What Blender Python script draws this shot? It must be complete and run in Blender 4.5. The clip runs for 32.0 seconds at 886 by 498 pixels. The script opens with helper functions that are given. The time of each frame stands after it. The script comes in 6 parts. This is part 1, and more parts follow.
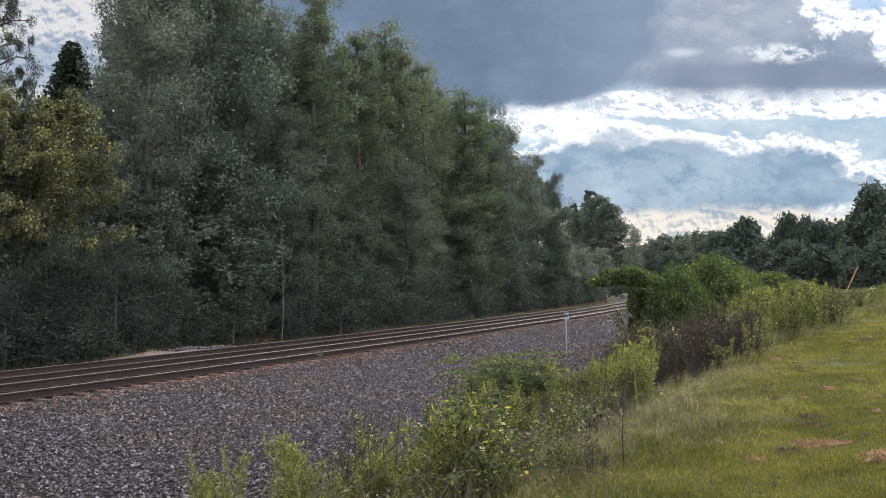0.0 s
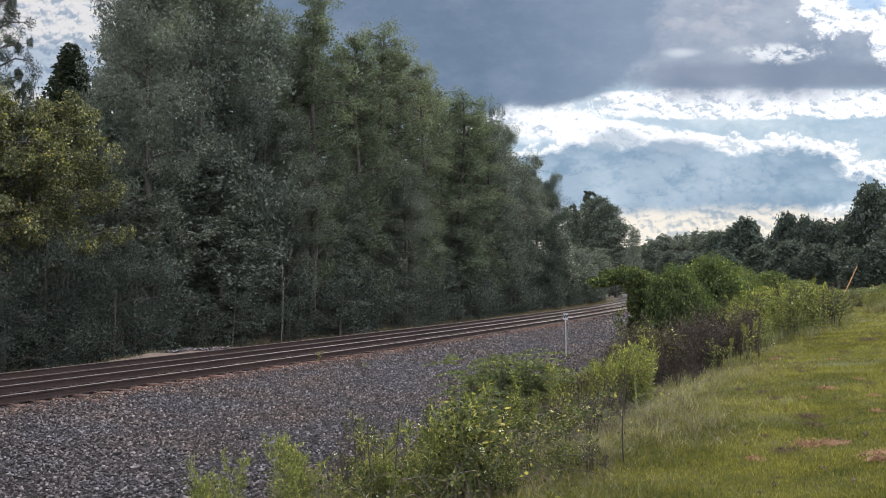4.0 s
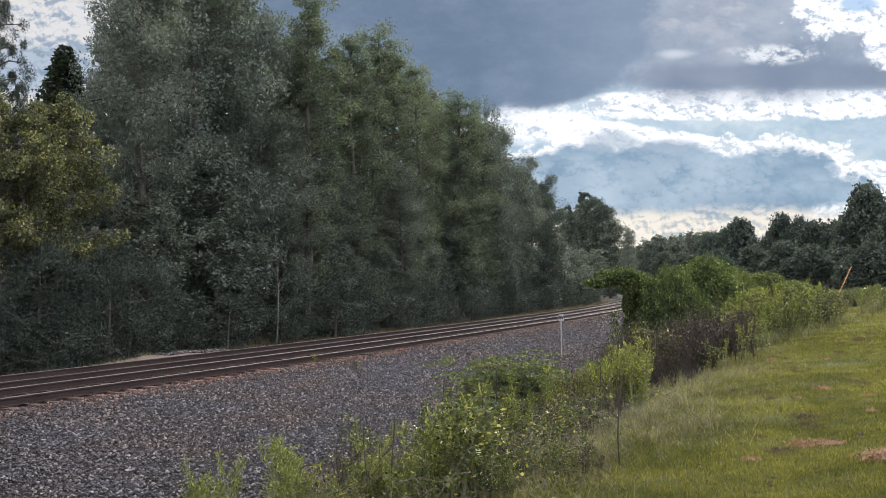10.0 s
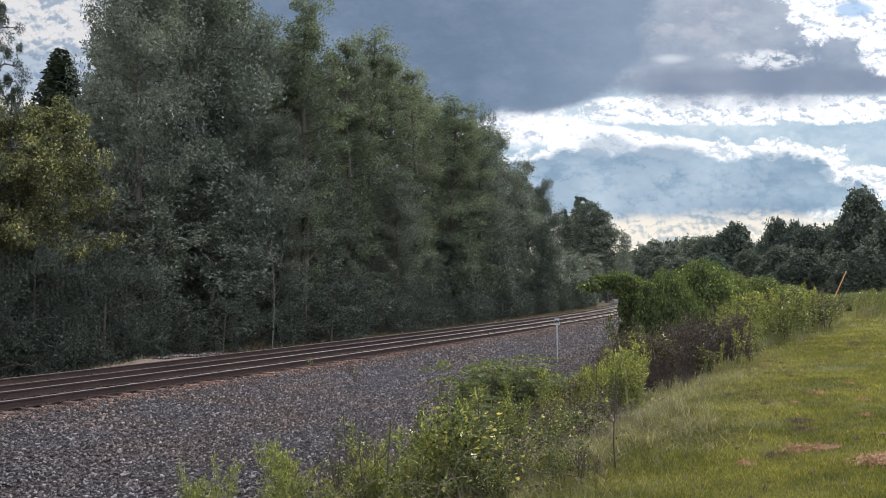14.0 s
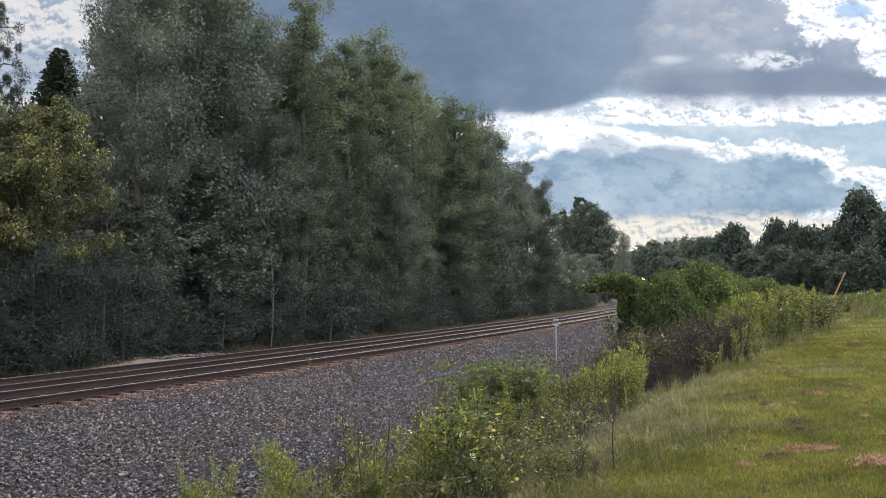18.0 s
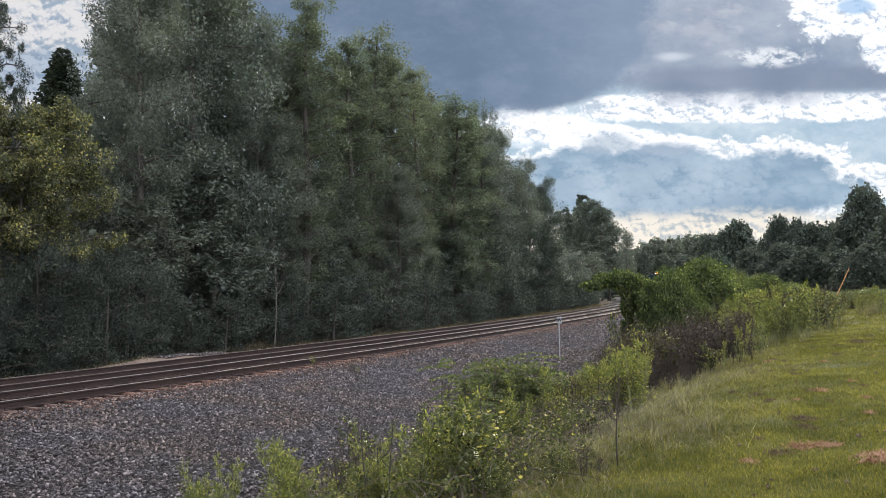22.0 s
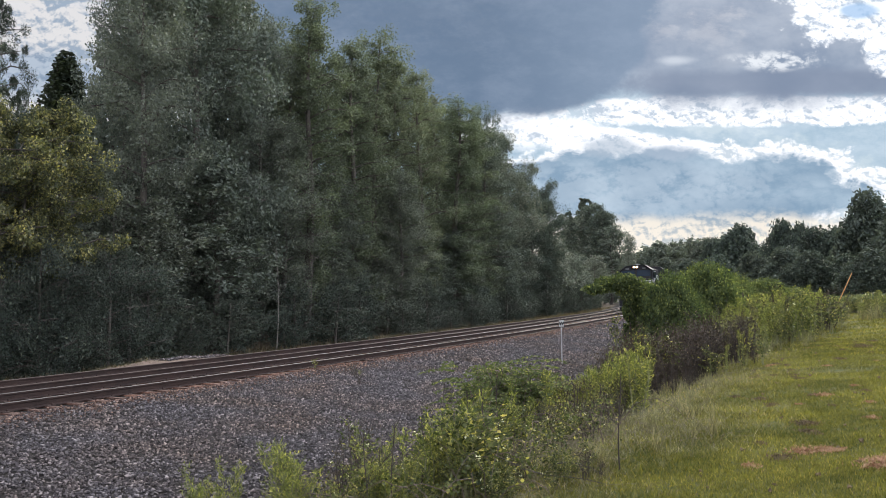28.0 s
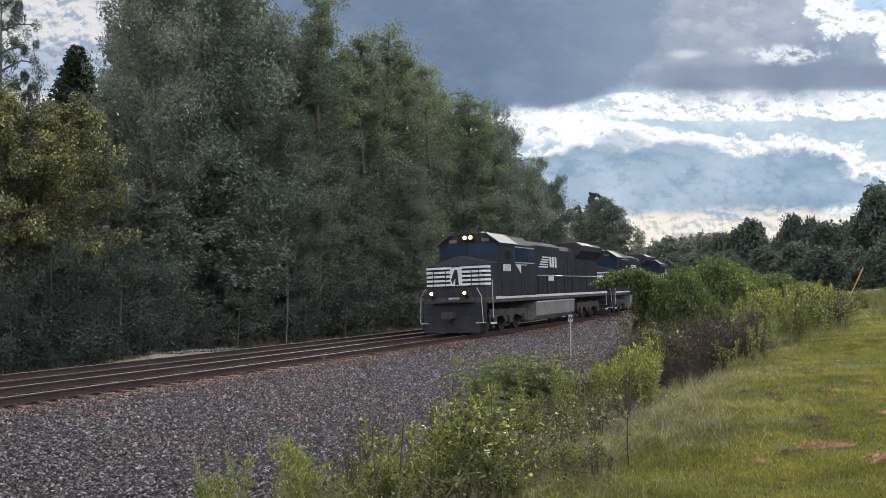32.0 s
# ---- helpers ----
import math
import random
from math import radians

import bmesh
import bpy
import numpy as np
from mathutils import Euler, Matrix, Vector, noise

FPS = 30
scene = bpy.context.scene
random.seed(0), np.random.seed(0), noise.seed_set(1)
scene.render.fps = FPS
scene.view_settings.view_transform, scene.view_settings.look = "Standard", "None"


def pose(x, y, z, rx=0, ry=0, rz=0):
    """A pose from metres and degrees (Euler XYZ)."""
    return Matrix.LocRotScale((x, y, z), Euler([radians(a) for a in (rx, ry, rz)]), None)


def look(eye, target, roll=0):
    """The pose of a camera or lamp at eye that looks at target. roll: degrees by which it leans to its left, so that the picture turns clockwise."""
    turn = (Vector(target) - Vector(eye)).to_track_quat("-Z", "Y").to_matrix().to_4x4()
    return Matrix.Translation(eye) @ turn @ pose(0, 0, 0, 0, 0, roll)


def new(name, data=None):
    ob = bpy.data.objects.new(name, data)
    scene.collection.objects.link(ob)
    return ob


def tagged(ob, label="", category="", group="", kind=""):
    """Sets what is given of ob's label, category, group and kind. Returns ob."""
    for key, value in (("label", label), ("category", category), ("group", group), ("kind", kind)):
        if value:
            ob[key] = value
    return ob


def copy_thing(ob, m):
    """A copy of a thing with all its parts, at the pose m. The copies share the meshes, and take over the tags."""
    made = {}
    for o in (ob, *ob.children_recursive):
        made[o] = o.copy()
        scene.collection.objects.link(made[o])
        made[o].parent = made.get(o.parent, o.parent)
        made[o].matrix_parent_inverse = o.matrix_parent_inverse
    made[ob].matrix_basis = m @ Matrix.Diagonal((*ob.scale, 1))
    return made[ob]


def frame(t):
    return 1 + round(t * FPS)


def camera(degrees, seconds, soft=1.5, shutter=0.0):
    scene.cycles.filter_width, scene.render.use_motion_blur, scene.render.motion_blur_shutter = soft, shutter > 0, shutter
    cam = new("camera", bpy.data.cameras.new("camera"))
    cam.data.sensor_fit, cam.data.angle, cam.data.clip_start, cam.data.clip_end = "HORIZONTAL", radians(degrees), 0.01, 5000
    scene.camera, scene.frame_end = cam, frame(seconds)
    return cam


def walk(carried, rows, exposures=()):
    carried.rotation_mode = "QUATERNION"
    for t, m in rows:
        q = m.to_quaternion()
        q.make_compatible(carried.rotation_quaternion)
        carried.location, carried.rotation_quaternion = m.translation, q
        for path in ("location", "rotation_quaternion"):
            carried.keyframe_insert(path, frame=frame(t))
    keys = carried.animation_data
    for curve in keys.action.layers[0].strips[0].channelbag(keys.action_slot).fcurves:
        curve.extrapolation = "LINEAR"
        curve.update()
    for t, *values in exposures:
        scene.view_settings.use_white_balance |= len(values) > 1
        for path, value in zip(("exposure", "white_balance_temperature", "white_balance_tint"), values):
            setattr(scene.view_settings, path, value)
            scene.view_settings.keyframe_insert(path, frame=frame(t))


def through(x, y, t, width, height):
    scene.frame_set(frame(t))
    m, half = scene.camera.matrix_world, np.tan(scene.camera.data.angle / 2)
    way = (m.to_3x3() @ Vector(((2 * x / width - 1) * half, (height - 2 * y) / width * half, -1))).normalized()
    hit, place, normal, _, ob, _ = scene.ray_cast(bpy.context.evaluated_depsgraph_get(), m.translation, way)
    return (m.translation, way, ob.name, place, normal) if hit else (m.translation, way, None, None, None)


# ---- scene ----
# ================= camera =================
LENS = 56.867
EYE_Z = 2.261
EYE = Vector((0.0, 0.0, EYE_Z))

# seconds, turn to the right, tilt up and lean of a hand-held camera, in degrees
SWAY = (
    (0.0, 0.007, 2.260, -0.287),
    (0.5, 0.067, 2.171, -0.200),
    (1.0, 0.035, 2.163, -0.320),
    (1.5, -0.001, 2.181, -0.453),
    (2.0, 0.010, 2.268, -0.537),
    (2.5, 0.013, 2.306, -0.505),
    (3.0, 0.033, 2.289, -0.504),
    (3.5, 0.020, 2.289, -0.452),
    (5.5, 0.150, 2.527, -0.423),
    (6.0, 0.072, 2.560, -0.459),
    (6.5, 0.083, 2.529, -0.540),
    (7.0, 0.179, 2.515, -0.498),
    (7.5, 0.208, 2.454, -0.516),
    (8.0, 0.227, 2.290, -0.340),
    (8.5, 0.423, 2.331, -0.512),
    (9.0, 0.455, 2.308, -0.720),
    (9.5, 0.387, 2.361, -0.602),
    (10.0, 0.385, 2.417, -0.612),
    (10.5, 0.326, 2.451, -0.571),
    (11.0, 0.324, 2.511, -0.612),
    (11.5, 0.352, 2.454, -0.532),
    (12.0, 0.513, 2.401, -0.418),
    (12.5, 0.456, 2.531, -0.164),
    (13.0, 0.419, 2.553, -0.401),
    (13.5, 0.463, 2.604, -0.538),
    (14.0, 0.666, 2.698, -0.539),
    (14.5, 0.669, 2.723, -0.712),
    (16.5, 0.536, 2.542, -0.123),
    (17.0, 0.673, 2.527, -0.199),
    (17.5, 0.690, 2.638, -0.387),
    (18.0, 0.725, 2.721, -0.469),
    (18.5, 0.688, 2.668, -0.435),
    (19.0, 0.630, 2.564, -0.260),
    (19.5, 0.504, 2.505, -0.399),
    (20.0, 0.472, 2.441, -0.490),
    (20.5, 0.469, 2.524, -0.715),
    (21.0, 0.592, 2.675, -0.744),
    (21.5, 0.558, 2.624, -0.751),
    (22.0, 0.524, 2.599, -0.681),
    (22.5, 0.500, 2.630, -0.537),
    (23.0, 0.578, 2.690, -0.397),
    (23.5, 0.692, 2.735, -0.463),
    (24.0, 0.705, 2.759, -0.505),
    (24.5, 0.701, 2.759, -0.530),
    (25.0, 0.651, 2.765, -0.514),
    (25.5, 0.522, 2.746, -0.470),
    (27.5, 0.303, 2.767, -0.479),
    (28.0, 0.360, 2.821, -0.507),
    (28.5, 0.416, 2.853, -0.578),
    (29.0, 0.486, 2.897, -0.661),
    (29.5, 0.561, 2.948, -0.661),
    (30.0, 0.528, 2.870, -0.728),
    (30.5, 0.525, 2.849, -0.694),
    (31.0, 0.308, 2.120, -0.456),
    (31.5, 0.183, 2.071, -0.637),
    (32.0, -0.275, 2.423, -0.404),
)

cam = camera(LENS, 32.0, soft=0.5)


def aim(yaw, pitch, roll):
    y, p = radians(yaw), radians(pitch)
    way = Vector((math.sin(y) * math.cos(p), math.cos(y) * math.cos(p), math.sin(p)))
    return look(EYE, EYE + way * 10, roll)


walk(cam, [(t, aim(y, p, r)) for t, y, p, r in SWAY], exposures=((0.0, 0.36, 6050, 12), (32.0, 0.36, 6050, 12)))

# ================= world, sun =================
SUN_AZ, SUN_EL = radians(20.0), radians(27.0)   # azimuth from +Y towards +X


def build_world():
    w = bpy.data.worlds.new("sky")
    scene.world = w
    w.use_nodes = True
    nt = w.node_tree
    nt.nodes.clear()
    N, L = nt.nodes.new, nt.links.new

    def val(sock, v):
        if isinstance(v, (int, float)):
            sock.default_value = v
        else:
            L(v, sock)

    def m(op, a, b=0.0, c=0.0, clamp=False):
        n = N("ShaderNodeMath")
        n.operation, n.use_clamp = op, clamp
        for s, v in zip(n.inputs, (a, b, c)):
            val(s, v)
        return n.outputs[0]

    def ramp(x, lo, hi):
        n = N("ShaderNodeMapRange")
        n.interpolation_type = "SMOOTHSTEP"
        val(n.inputs[0], x)
        val(n.inputs[1], lo)
        val(n.inputs[2], hi)
        return n.outputs[0]

    def mix(fac, a, b):
        n = N("ShaderNodeMix")
        n.data_type = "RGBA"
        val(n.inputs[0], fac)
        for s, v in ((n.inputs[6], a), (n.inputs[7], b)):
            if isinstance(v, tuple):
                s.default_value = (*v, 1)
            else:
                L(v, s)
        return n.outputs[2]

    co = N("ShaderNodeTexCoord")
    sep = N("ShaderNodeSeparateXYZ")
    L(co.outputs["Generated"], sep.inputs[0])
    dx, dy, dz = sep.outputs
    ay = m("MAXIMUM", m("ABSOLUTE", dy), 0.25)
    a, b = m("DIVIDE", dx, ay), m("DIVIDE", dz, ay)
    comb = N("ShaderNodeCombineXYZ")
    L(a, comb.inputs[0])
    L(b, comb.inputs[1])
    L(m("MULTIPLY", dy, 0.4), comb.inputs[2])

    def cloud_noise(scale, detail, rough, sx=1.0, sy=1.0, shift=0.0):
        mp = N("ShaderNodeMapping")
        mp.inputs["Scale"].default_value = (sx, sy, 1)
        mp.inputs["Location"].default_value = (shift, shift * 0.7, shift)
        L(comb.outputs[0], mp.inputs[0])
        n = N("ShaderNodeTexNoise")
        n.inputs["Scale"].default_value, n.inputs["Detail"].default_value, n.inputs["Roughness"].default_value = scale, detail, rough
        L(mp.outputs[0], n.inputs[0])
        return n.outputs[0]

    def billow(scale, detail, shift=0.0, up=0.0):
        """Rounded heads of cumulus, one at their middles; up: looked at that much nearer the sun."""
        mp = N("ShaderNodeMapping")
        mp.inputs["Scale"].default_value = (1.0, 1.45, 1.0)
        mp.inputs["Location"].default_value = (shift + up * 0.4, shift * 0.7 + up, shift)
        warp = N("ShaderNodeMix")
        warp.data_type = "RGBA"
        warp.inputs[0].default_value = 0.035
        L(comb.outputs[0], mp.inputs[0])
        L(mp.outputs[0], warp.inputs[6])
        wn = N("ShaderNodeTexNoise")
        wn.inputs["Scale"].default_value, wn.inputs["Detail"].default_value = 16.0, 4
        L(comb.outputs[0], wn.inputs[0])
        L(wn.outputs[1], warp.inputs[7])
        n = N("ShaderNodeTexVoronoi")
        n.feature, n.normalize = "F1", True
        n.inputs["Scale"].default_value, n.inputs["Detail"].default_value, n.inputs["Roughness"].default_value = scale, detail, 0.62
        L(warp.outputs[2], n.inputs["Vector"])
        return m("SUBTRACT", 1.0, n.outputs["Distance"])

    big = cloud_noise(4.0, 8, 0.62, 1.0, 2.0)
    fine = cloud_noise(14.0, 9, 0.68, 1.0, 1.8, 3.0)
    puff = billow(27.0, 4, 7.0)
    lit = m("SUBTRACT", puff, billow(27.0, 4, 7.0, 0.006))     # brighter on the side of each head that faces the sun
    soft_puff = cloud_noise(9.0, 5, 0.5, 1.0, 1.6, 5.0)
    wob = m("SUBTRACT", m("SUBTRACT", m("MULTIPLY", soft_puff, 0.55), m("MULTIPLY", puff, 0.62)), -0.115)

    def bank(ca, cb, ra, rb, soft, rag=1.6, slope=0.0):
        """A cloud bank round a bearing (tangent) and height (tangent), with a ragged edge."""
        u = m("DIVIDE", m("SUBTRACT", a, ca), ra)
        v = m("DIVIDE", m("SUBTRACT", m("SUBTRACT", b, cb), m("MULTIPLY", m("SUBTRACT", a, ca), slope)), rb)
        r = m("SQRT", m("ADD", m("MULTIPLY", u, u), m("MULTIPLY", v, v)))
        r = m("ADD", r, m("MULTIPLY", wob, rag))
        return ramp(r, 1.0 + soft, 1.0 - soft)

    sky = N("ShaderNodeTexSky")
    sky.sky_type = "NISHITA"
    sky.sun_disc = False
    sky.sun_elevation, sky.sun_rotation = SUN_EL, SUN_AZ
    sky.air_density, sky.dust_density, sky.ozone_density = 1.2, 1.5, 1.0
    blue = N("ShaderNodeMix")
    blue.data_type, blue.blend_type = "RGBA", "MULTIPLY"
    blue.inputs[0].default_value = 1.0
    L(sky.outputs[0], blue.inputs[6])
    blue.inputs[7].default_value = (0.11, 0.11, 0.11, 1)

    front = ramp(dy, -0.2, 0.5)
    edge = m("ADD", m("MULTIPLY", fine, 0.55), m("MULTIPLY", puff, 0.4))
    crisp = ramp(m("ADD", edge, m("MULTIPLY", lit, 2.0)), 0.35, 0.62)
    # broken cloud all round; unseen sky behind the camera glows extra bright as added fill
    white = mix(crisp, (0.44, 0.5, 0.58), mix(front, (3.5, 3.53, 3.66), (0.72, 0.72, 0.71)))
    cover = ramp(m("ADD", m("MULTIPLY", big, 0.5), m("MULTIPLY", edge, 0.5)), 0.44, 0.51)
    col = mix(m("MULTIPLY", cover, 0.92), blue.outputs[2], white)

    heads = ramp(m("ADD", puff, m("MULTIPLY", fine, 0.5)), 0.86, 0.98)

    def lay(col, mask, amount, colour):
        return mix(m("MULTIPLY", m("MULTIPLY", mask, front), amount), col, colour)
    # heaped cloud beyond the pointed evergreen, grey below
    col = lay(col, ramp(a, -0.3, -0.36), 0.9, mix(crisp, (0.27, 0.32, 0.37), (0.62, 0.59, 0.55)))
    col = lay(col, bank(-0.5, 0.268, 0.1, 0.028, 0.3, 1.4), 0.85, mix(crisp, (0.2, 0.26, 0.33), (0.34, 0.4, 0.46)))
    # thin veil of cloud below the dark one
    veil = mix(ramp(fine, 0.38, 0.66), (0.3, 0.41, 0.48), (0.43, 0.52, 0.57))
    col = lay(col, m("MULTIPLY", m("MULTIPLY", ramp(b, 0.05, 0.1), ramp(b, 0.34, 0.24)), ramp(a, -0.3, -0.2)), 0.92, veil)
    # the glare beside the wood, and the bright bands
    col = lay(col, bank(0.1, 0.196, 0.085, 0.022, 0.45, 0.9), 0.95, mix(crisp, (0.66, 0.7, 0.71), (0.98, 0.96, 0.92)))
    col = lay(col, bank(0.4, 0.218, 0.24, 0.017, 0.16, 2.3), 0.97, mix(crisp, (0.46, 0.51, 0.55), (1.0, 0.98, 0.93)))
    col = lay(col, bank(0.235, 0.178, 0.18, 0.014, 0.2, 2.0, -0.12), 0.95, mix(crisp, (0.46, 0.51, 0.55), (0.98, 0.96, 0.92)))
    # the blue-grey bank over the far woods, with a lit rim
    rim = bank(0.325, 0.125, 0.232, 0.05, 0.07, 1.9, -0.03)
    col = lay(col, rim, 0.95, mix(crisp, (0.52, 0.57, 0.59), (0.98, 0.95, 0.9)))
    d2 = bank(0.3, 0.119, 0.217, 0.044, 0.1, 1.8, -0.03)
    col = lay(col, d2, 0.96, mix(ramp(m("ADD", soft_puff, m("MULTIPLY", puff, 0.25)), 0.58, 0.88), (0.195, 0.285, 0.365), (0.36, 0.45, 0.51)))
    col = lay(col, bank(0.215, 0.172, 0.026, 0.009, 0.6, 4.0), 0.75, (0.36, 0.42, 0.47))
    col = lay(col, bank(0.285, 0.167, 0.03, 0.007, 0.6, 4.0), 0.75, (0.34, 0.4, 0.46))
    col = lay(col, m("MULTIPLY", bank(0.25, 0.122, 0.16, 0.03, 0.5, 1.5), heads), 0.22, (0.6, 0.64, 0.66))
    # pale haze close to the horizon, with small cream heads in it
    low = ramp(m("ADD", b, m("MULTIPLY", wob, 0.05)), 0.092, 0.07)
    col = mix(m("MULTIPLY", low, 0.95), col, mix(crisp, (0.4, 0.43, 0.43), (0.78, 0.7, 0.57)))
    # lilac-grey cloud high up, broken by light, then the great dark cloud
    col = lay(col, bank(0.42, 0.33, 0.3, 0.1, 0.2, 0.8), 0.95, mix(ramp(m("ADD", soft_puff, m("MULTIPLY", puff, 0.3)), 0.5, 0.95), (0.2, 0.245, 0.315), (0.37, 0.405, 0.45)))
    col = lay(col, bank(0.43, 0.252, 0.26, 0.015, 0.45, 2.0), 0.8, mix(soft_puff, (0.15, 0.19, 0.255), (0.27, 0.3, 0.36)))
    col = lay(col, bank(0.297, 0.281, 0.017, 0.0045, 0.8, 1.5), 0.6, (0.62, 0.64, 0.65))
    col = lay(col, m("MULTIPLY", bank(0.415, 0.28, 0.04, 0.009, 0.6, 2.5), heads), 0.75, mix(crisp, (0.42, 0.45, 0.48), (0.8, 0.8, 0.77)))
    col = lay(col, bank(0.575, 0.29, 0.04, 0.03, 0.2, 2.0), 0.95, mix(crisp, (0.44, 0.49, 0.54), (0.98, 0.97, 0.93)))
    col = lay(col, bank(0.54, 0.345, 0.11, 0.042, 0.12, 2.6), 0.96, mix(crisp, (0.44, 0.49, 0.54), (0.98, 0.97, 0.93)))
    col = lay(col, bank(0.525, 0.342, 0.02, 0.009, 0.4, 2.5), 0.8, (0.3, 0.45, 0.62))
    d1 = bank(0.02, 0.47, 0.285, 0.262, 0.045, 0.42)
    grey = mix(ramp(a, 0.02, 0.28), (0.118, 0.165, 0.23), (0.2, 0.255, 0.325))
    grey = mix(m("MULTIPLY", ramp(fine, 0.35, 0.75), 0.22), grey, (0.34, 0.39, 0.46))
    d1 = m("MAXIMUM", d1, bank(0.12, 0.31, 0.137, 0.094, 0.07, 0.4))
    col = lay(col, m("MULTIPLY", d1, ramp(a, -0.36, -0.3)), 0.97, grey)
    bg = N("ShaderNodeBackground")
    L(col, bg.inputs[0])
    bg.inputs[1].default_value = 1.0
    out = N("ShaderNodeOutputWorld")
    L(bg.outputs[0], out.inputs[0])


build_world()
sun_data = bpy.data.lights.new("sun", "SUN")
sun_data.energy, sun_data.angle, sun_data.color = 4.1, radians(1.2), (1.0, 0.93, 0.8)
sun = new("sun", sun_data)
sun.matrix_world = look(Vector((0, 0, 60)), Vector((0, 0, 60)) - Vector((math.sin(SUN_AZ) * math.cos(SUN_EL), math.cos(SUN_AZ) * math.cos(SUN_EL), math.sin(SUN_EL))))


# ================= materials =================
def material(name, rough=0.7, metal=0.0, spec=0.4):
    mt = bpy.data.materials.new(name)
    mt.use_nodes = True
    nt = mt.node_tree
    bsdf = nt.nodes["Principled BSDF"]
    bsdf.inputs["Roughness"].default_value = rough
    bsdf.inputs["Metallic"].default_value = metal
    bsdf.inputs["Specular IOR Level"].default_value = spec
    return mt, nt, bsdf


def noise_node(nt, scale, detail=6, rough=0.6, stretch=(1, 1, 1)):
    co = nt.nodes.new("ShaderNodeTexCoord")
    mp = nt.nodes.new("ShaderNodeMapping")
    mp.inputs["Scale"].default_value = stretch
    nt.links.new(co.outputs["Object"], mp.inputs[0])
    n = nt.nodes.new("ShaderNodeTexNoise")
    n.inputs["Scale"].default_value, n.inputs["Detail"].default_value, n.inputs["Roughness"].default_value = scale, detail, rough
    nt.links.new(mp.outputs[0], n.inputs[0])
    return n.outputs[0]


def ramp_node(nt, fac, stops):
    n = nt.nodes.new("ShaderNodeValToRGB")
    el = n.color_ramp.elements
    while len(el) < len(stops):
        el.new(0.5)
    for e, (p, c) in zip(el, stops):
        e.position, e.color = p, (*c, 1)
    nt.links.new(fac, n.inputs[0])
    return n.outputs[0]


def mix_node(nt, fac, a, b, blend="MIX"):
    n = nt.nodes.new("ShaderNodeMix")
    n.data_type, n.blend_type = "RGBA", blend
    for s, v in ((n.inputs[0], fac), (n.inputs[6], a), (n.inputs[7], b)):
        if isinstance(v, (int, float)):
            s.default_value = v
        elif isinstance(v, tuple):
            s.default_value = (*v, 1)
        else:
            nt.links.new(v, s)
    return n.outputs[2]


def bump_node(nt, bsdf, height, strength, dist):
    n = nt.nodes.new("ShaderNodeBump")
    n.inputs["Strength"].default_value, n.inputs["Distance"].default_value = strength, dist
    nt.links.new(height, n.inputs["Height"])
    nt.links.new(n.outputs[0], bsdf.inputs["Normal"])


def two_scale(name, c1, c2, c3, s1, s2, rough=0.8, metal=0.0, spec=0.3, bump=0.0, bump_d=0.01, stretch=(1, 1, 1)):
    """A surface that varies at a coarse and a fine scale."""
    mt, nt, bsdf = material(name, rough, metal, spec)
    coarse, fine = noise_node(nt, s1, 5, 0.6, stretch), noise_node(nt, s2, 6, 0.65, stretch)
    base = ramp_node(nt, coarse, ((0.35, c1), (0.65, c2)))
    f = ramp_node(nt, fine, ((0.52, (0, 0, 0)), (0.72, (1, 1, 1))))
    nt.links.new(mix_node(nt, f, base, c3), bsdf.inputs["Base Color"])
    if bump:
        bump_node(nt, bsdf, fine, bump, bump_d)
    return mt


def leaf_material(name, dark, light, accent, accent_share=0.12, glow=0.4, rough=0.65, through=(1.6, 1.7, 0.85), spec=0.2):
    """Leaves: colour by the leaf, light that shines through them."""
    mt, nt, bsdf = material(name, rough, 0.0, spec)
    geo = nt.nodes.new("ShaderNodeNewGeometry")
    info = nt.nodes.new("ShaderNodeObjectInfo")
    rnd = geo.outputs["Random Per Island"]
    c = ramp_node(nt, rnd, ((0.0, dark), (1.0 - accent_share, light), (1.0, accent)))
    patch = ramp_node(nt, noise_node(nt, 0.9, 3), ((0.38, (0.64, 0.68, 0.62)), (0.66, (1.25, 1.2, 1.04))))
    c = mix_node(nt, 1.0, c, patch, "MULTIPLY")
    tone = ramp_node(nt, info.outputs["Random"], ((0.0, (0.8, 0.84, 0.8)), (1.0, (1.15, 1.08, 1.0))))
    c = mix_node(nt, 1.0, c, tone, "MULTIPLY")
    nt.links.new(c, bsdf.inputs["Base Color"])
    tr = nt.nodes.new("ShaderNodeBsdfTranslucent")
    warm = mix_node(nt, 1.0, c, through, "MULTIPLY")
    nt.links.new(warm, tr.inputs[0])
    mx = nt.nodes.new("ShaderNodeMixShader")
    mx.inputs[0].default_value = glow
    nt.links.new(bsdf.outputs[0], mx.inputs[1])
    nt.links.new(tr.outputs[0], mx.inputs[2])
    nt.links.new(mx.outputs[0], nt.nodes["Material Output"].inputs[0])
    return mt


def glow_material(name, colour, strength):
    mt, nt, bsdf = material(name, 0.2)
    bsdf.inputs["Base Color"].default_value = (*colour, 1)
    bsdf.inputs["Emission Color"].default_value = (*colour, 1)
    bsdf.inputs["Emission Strength"].default_value = strength
    return mt


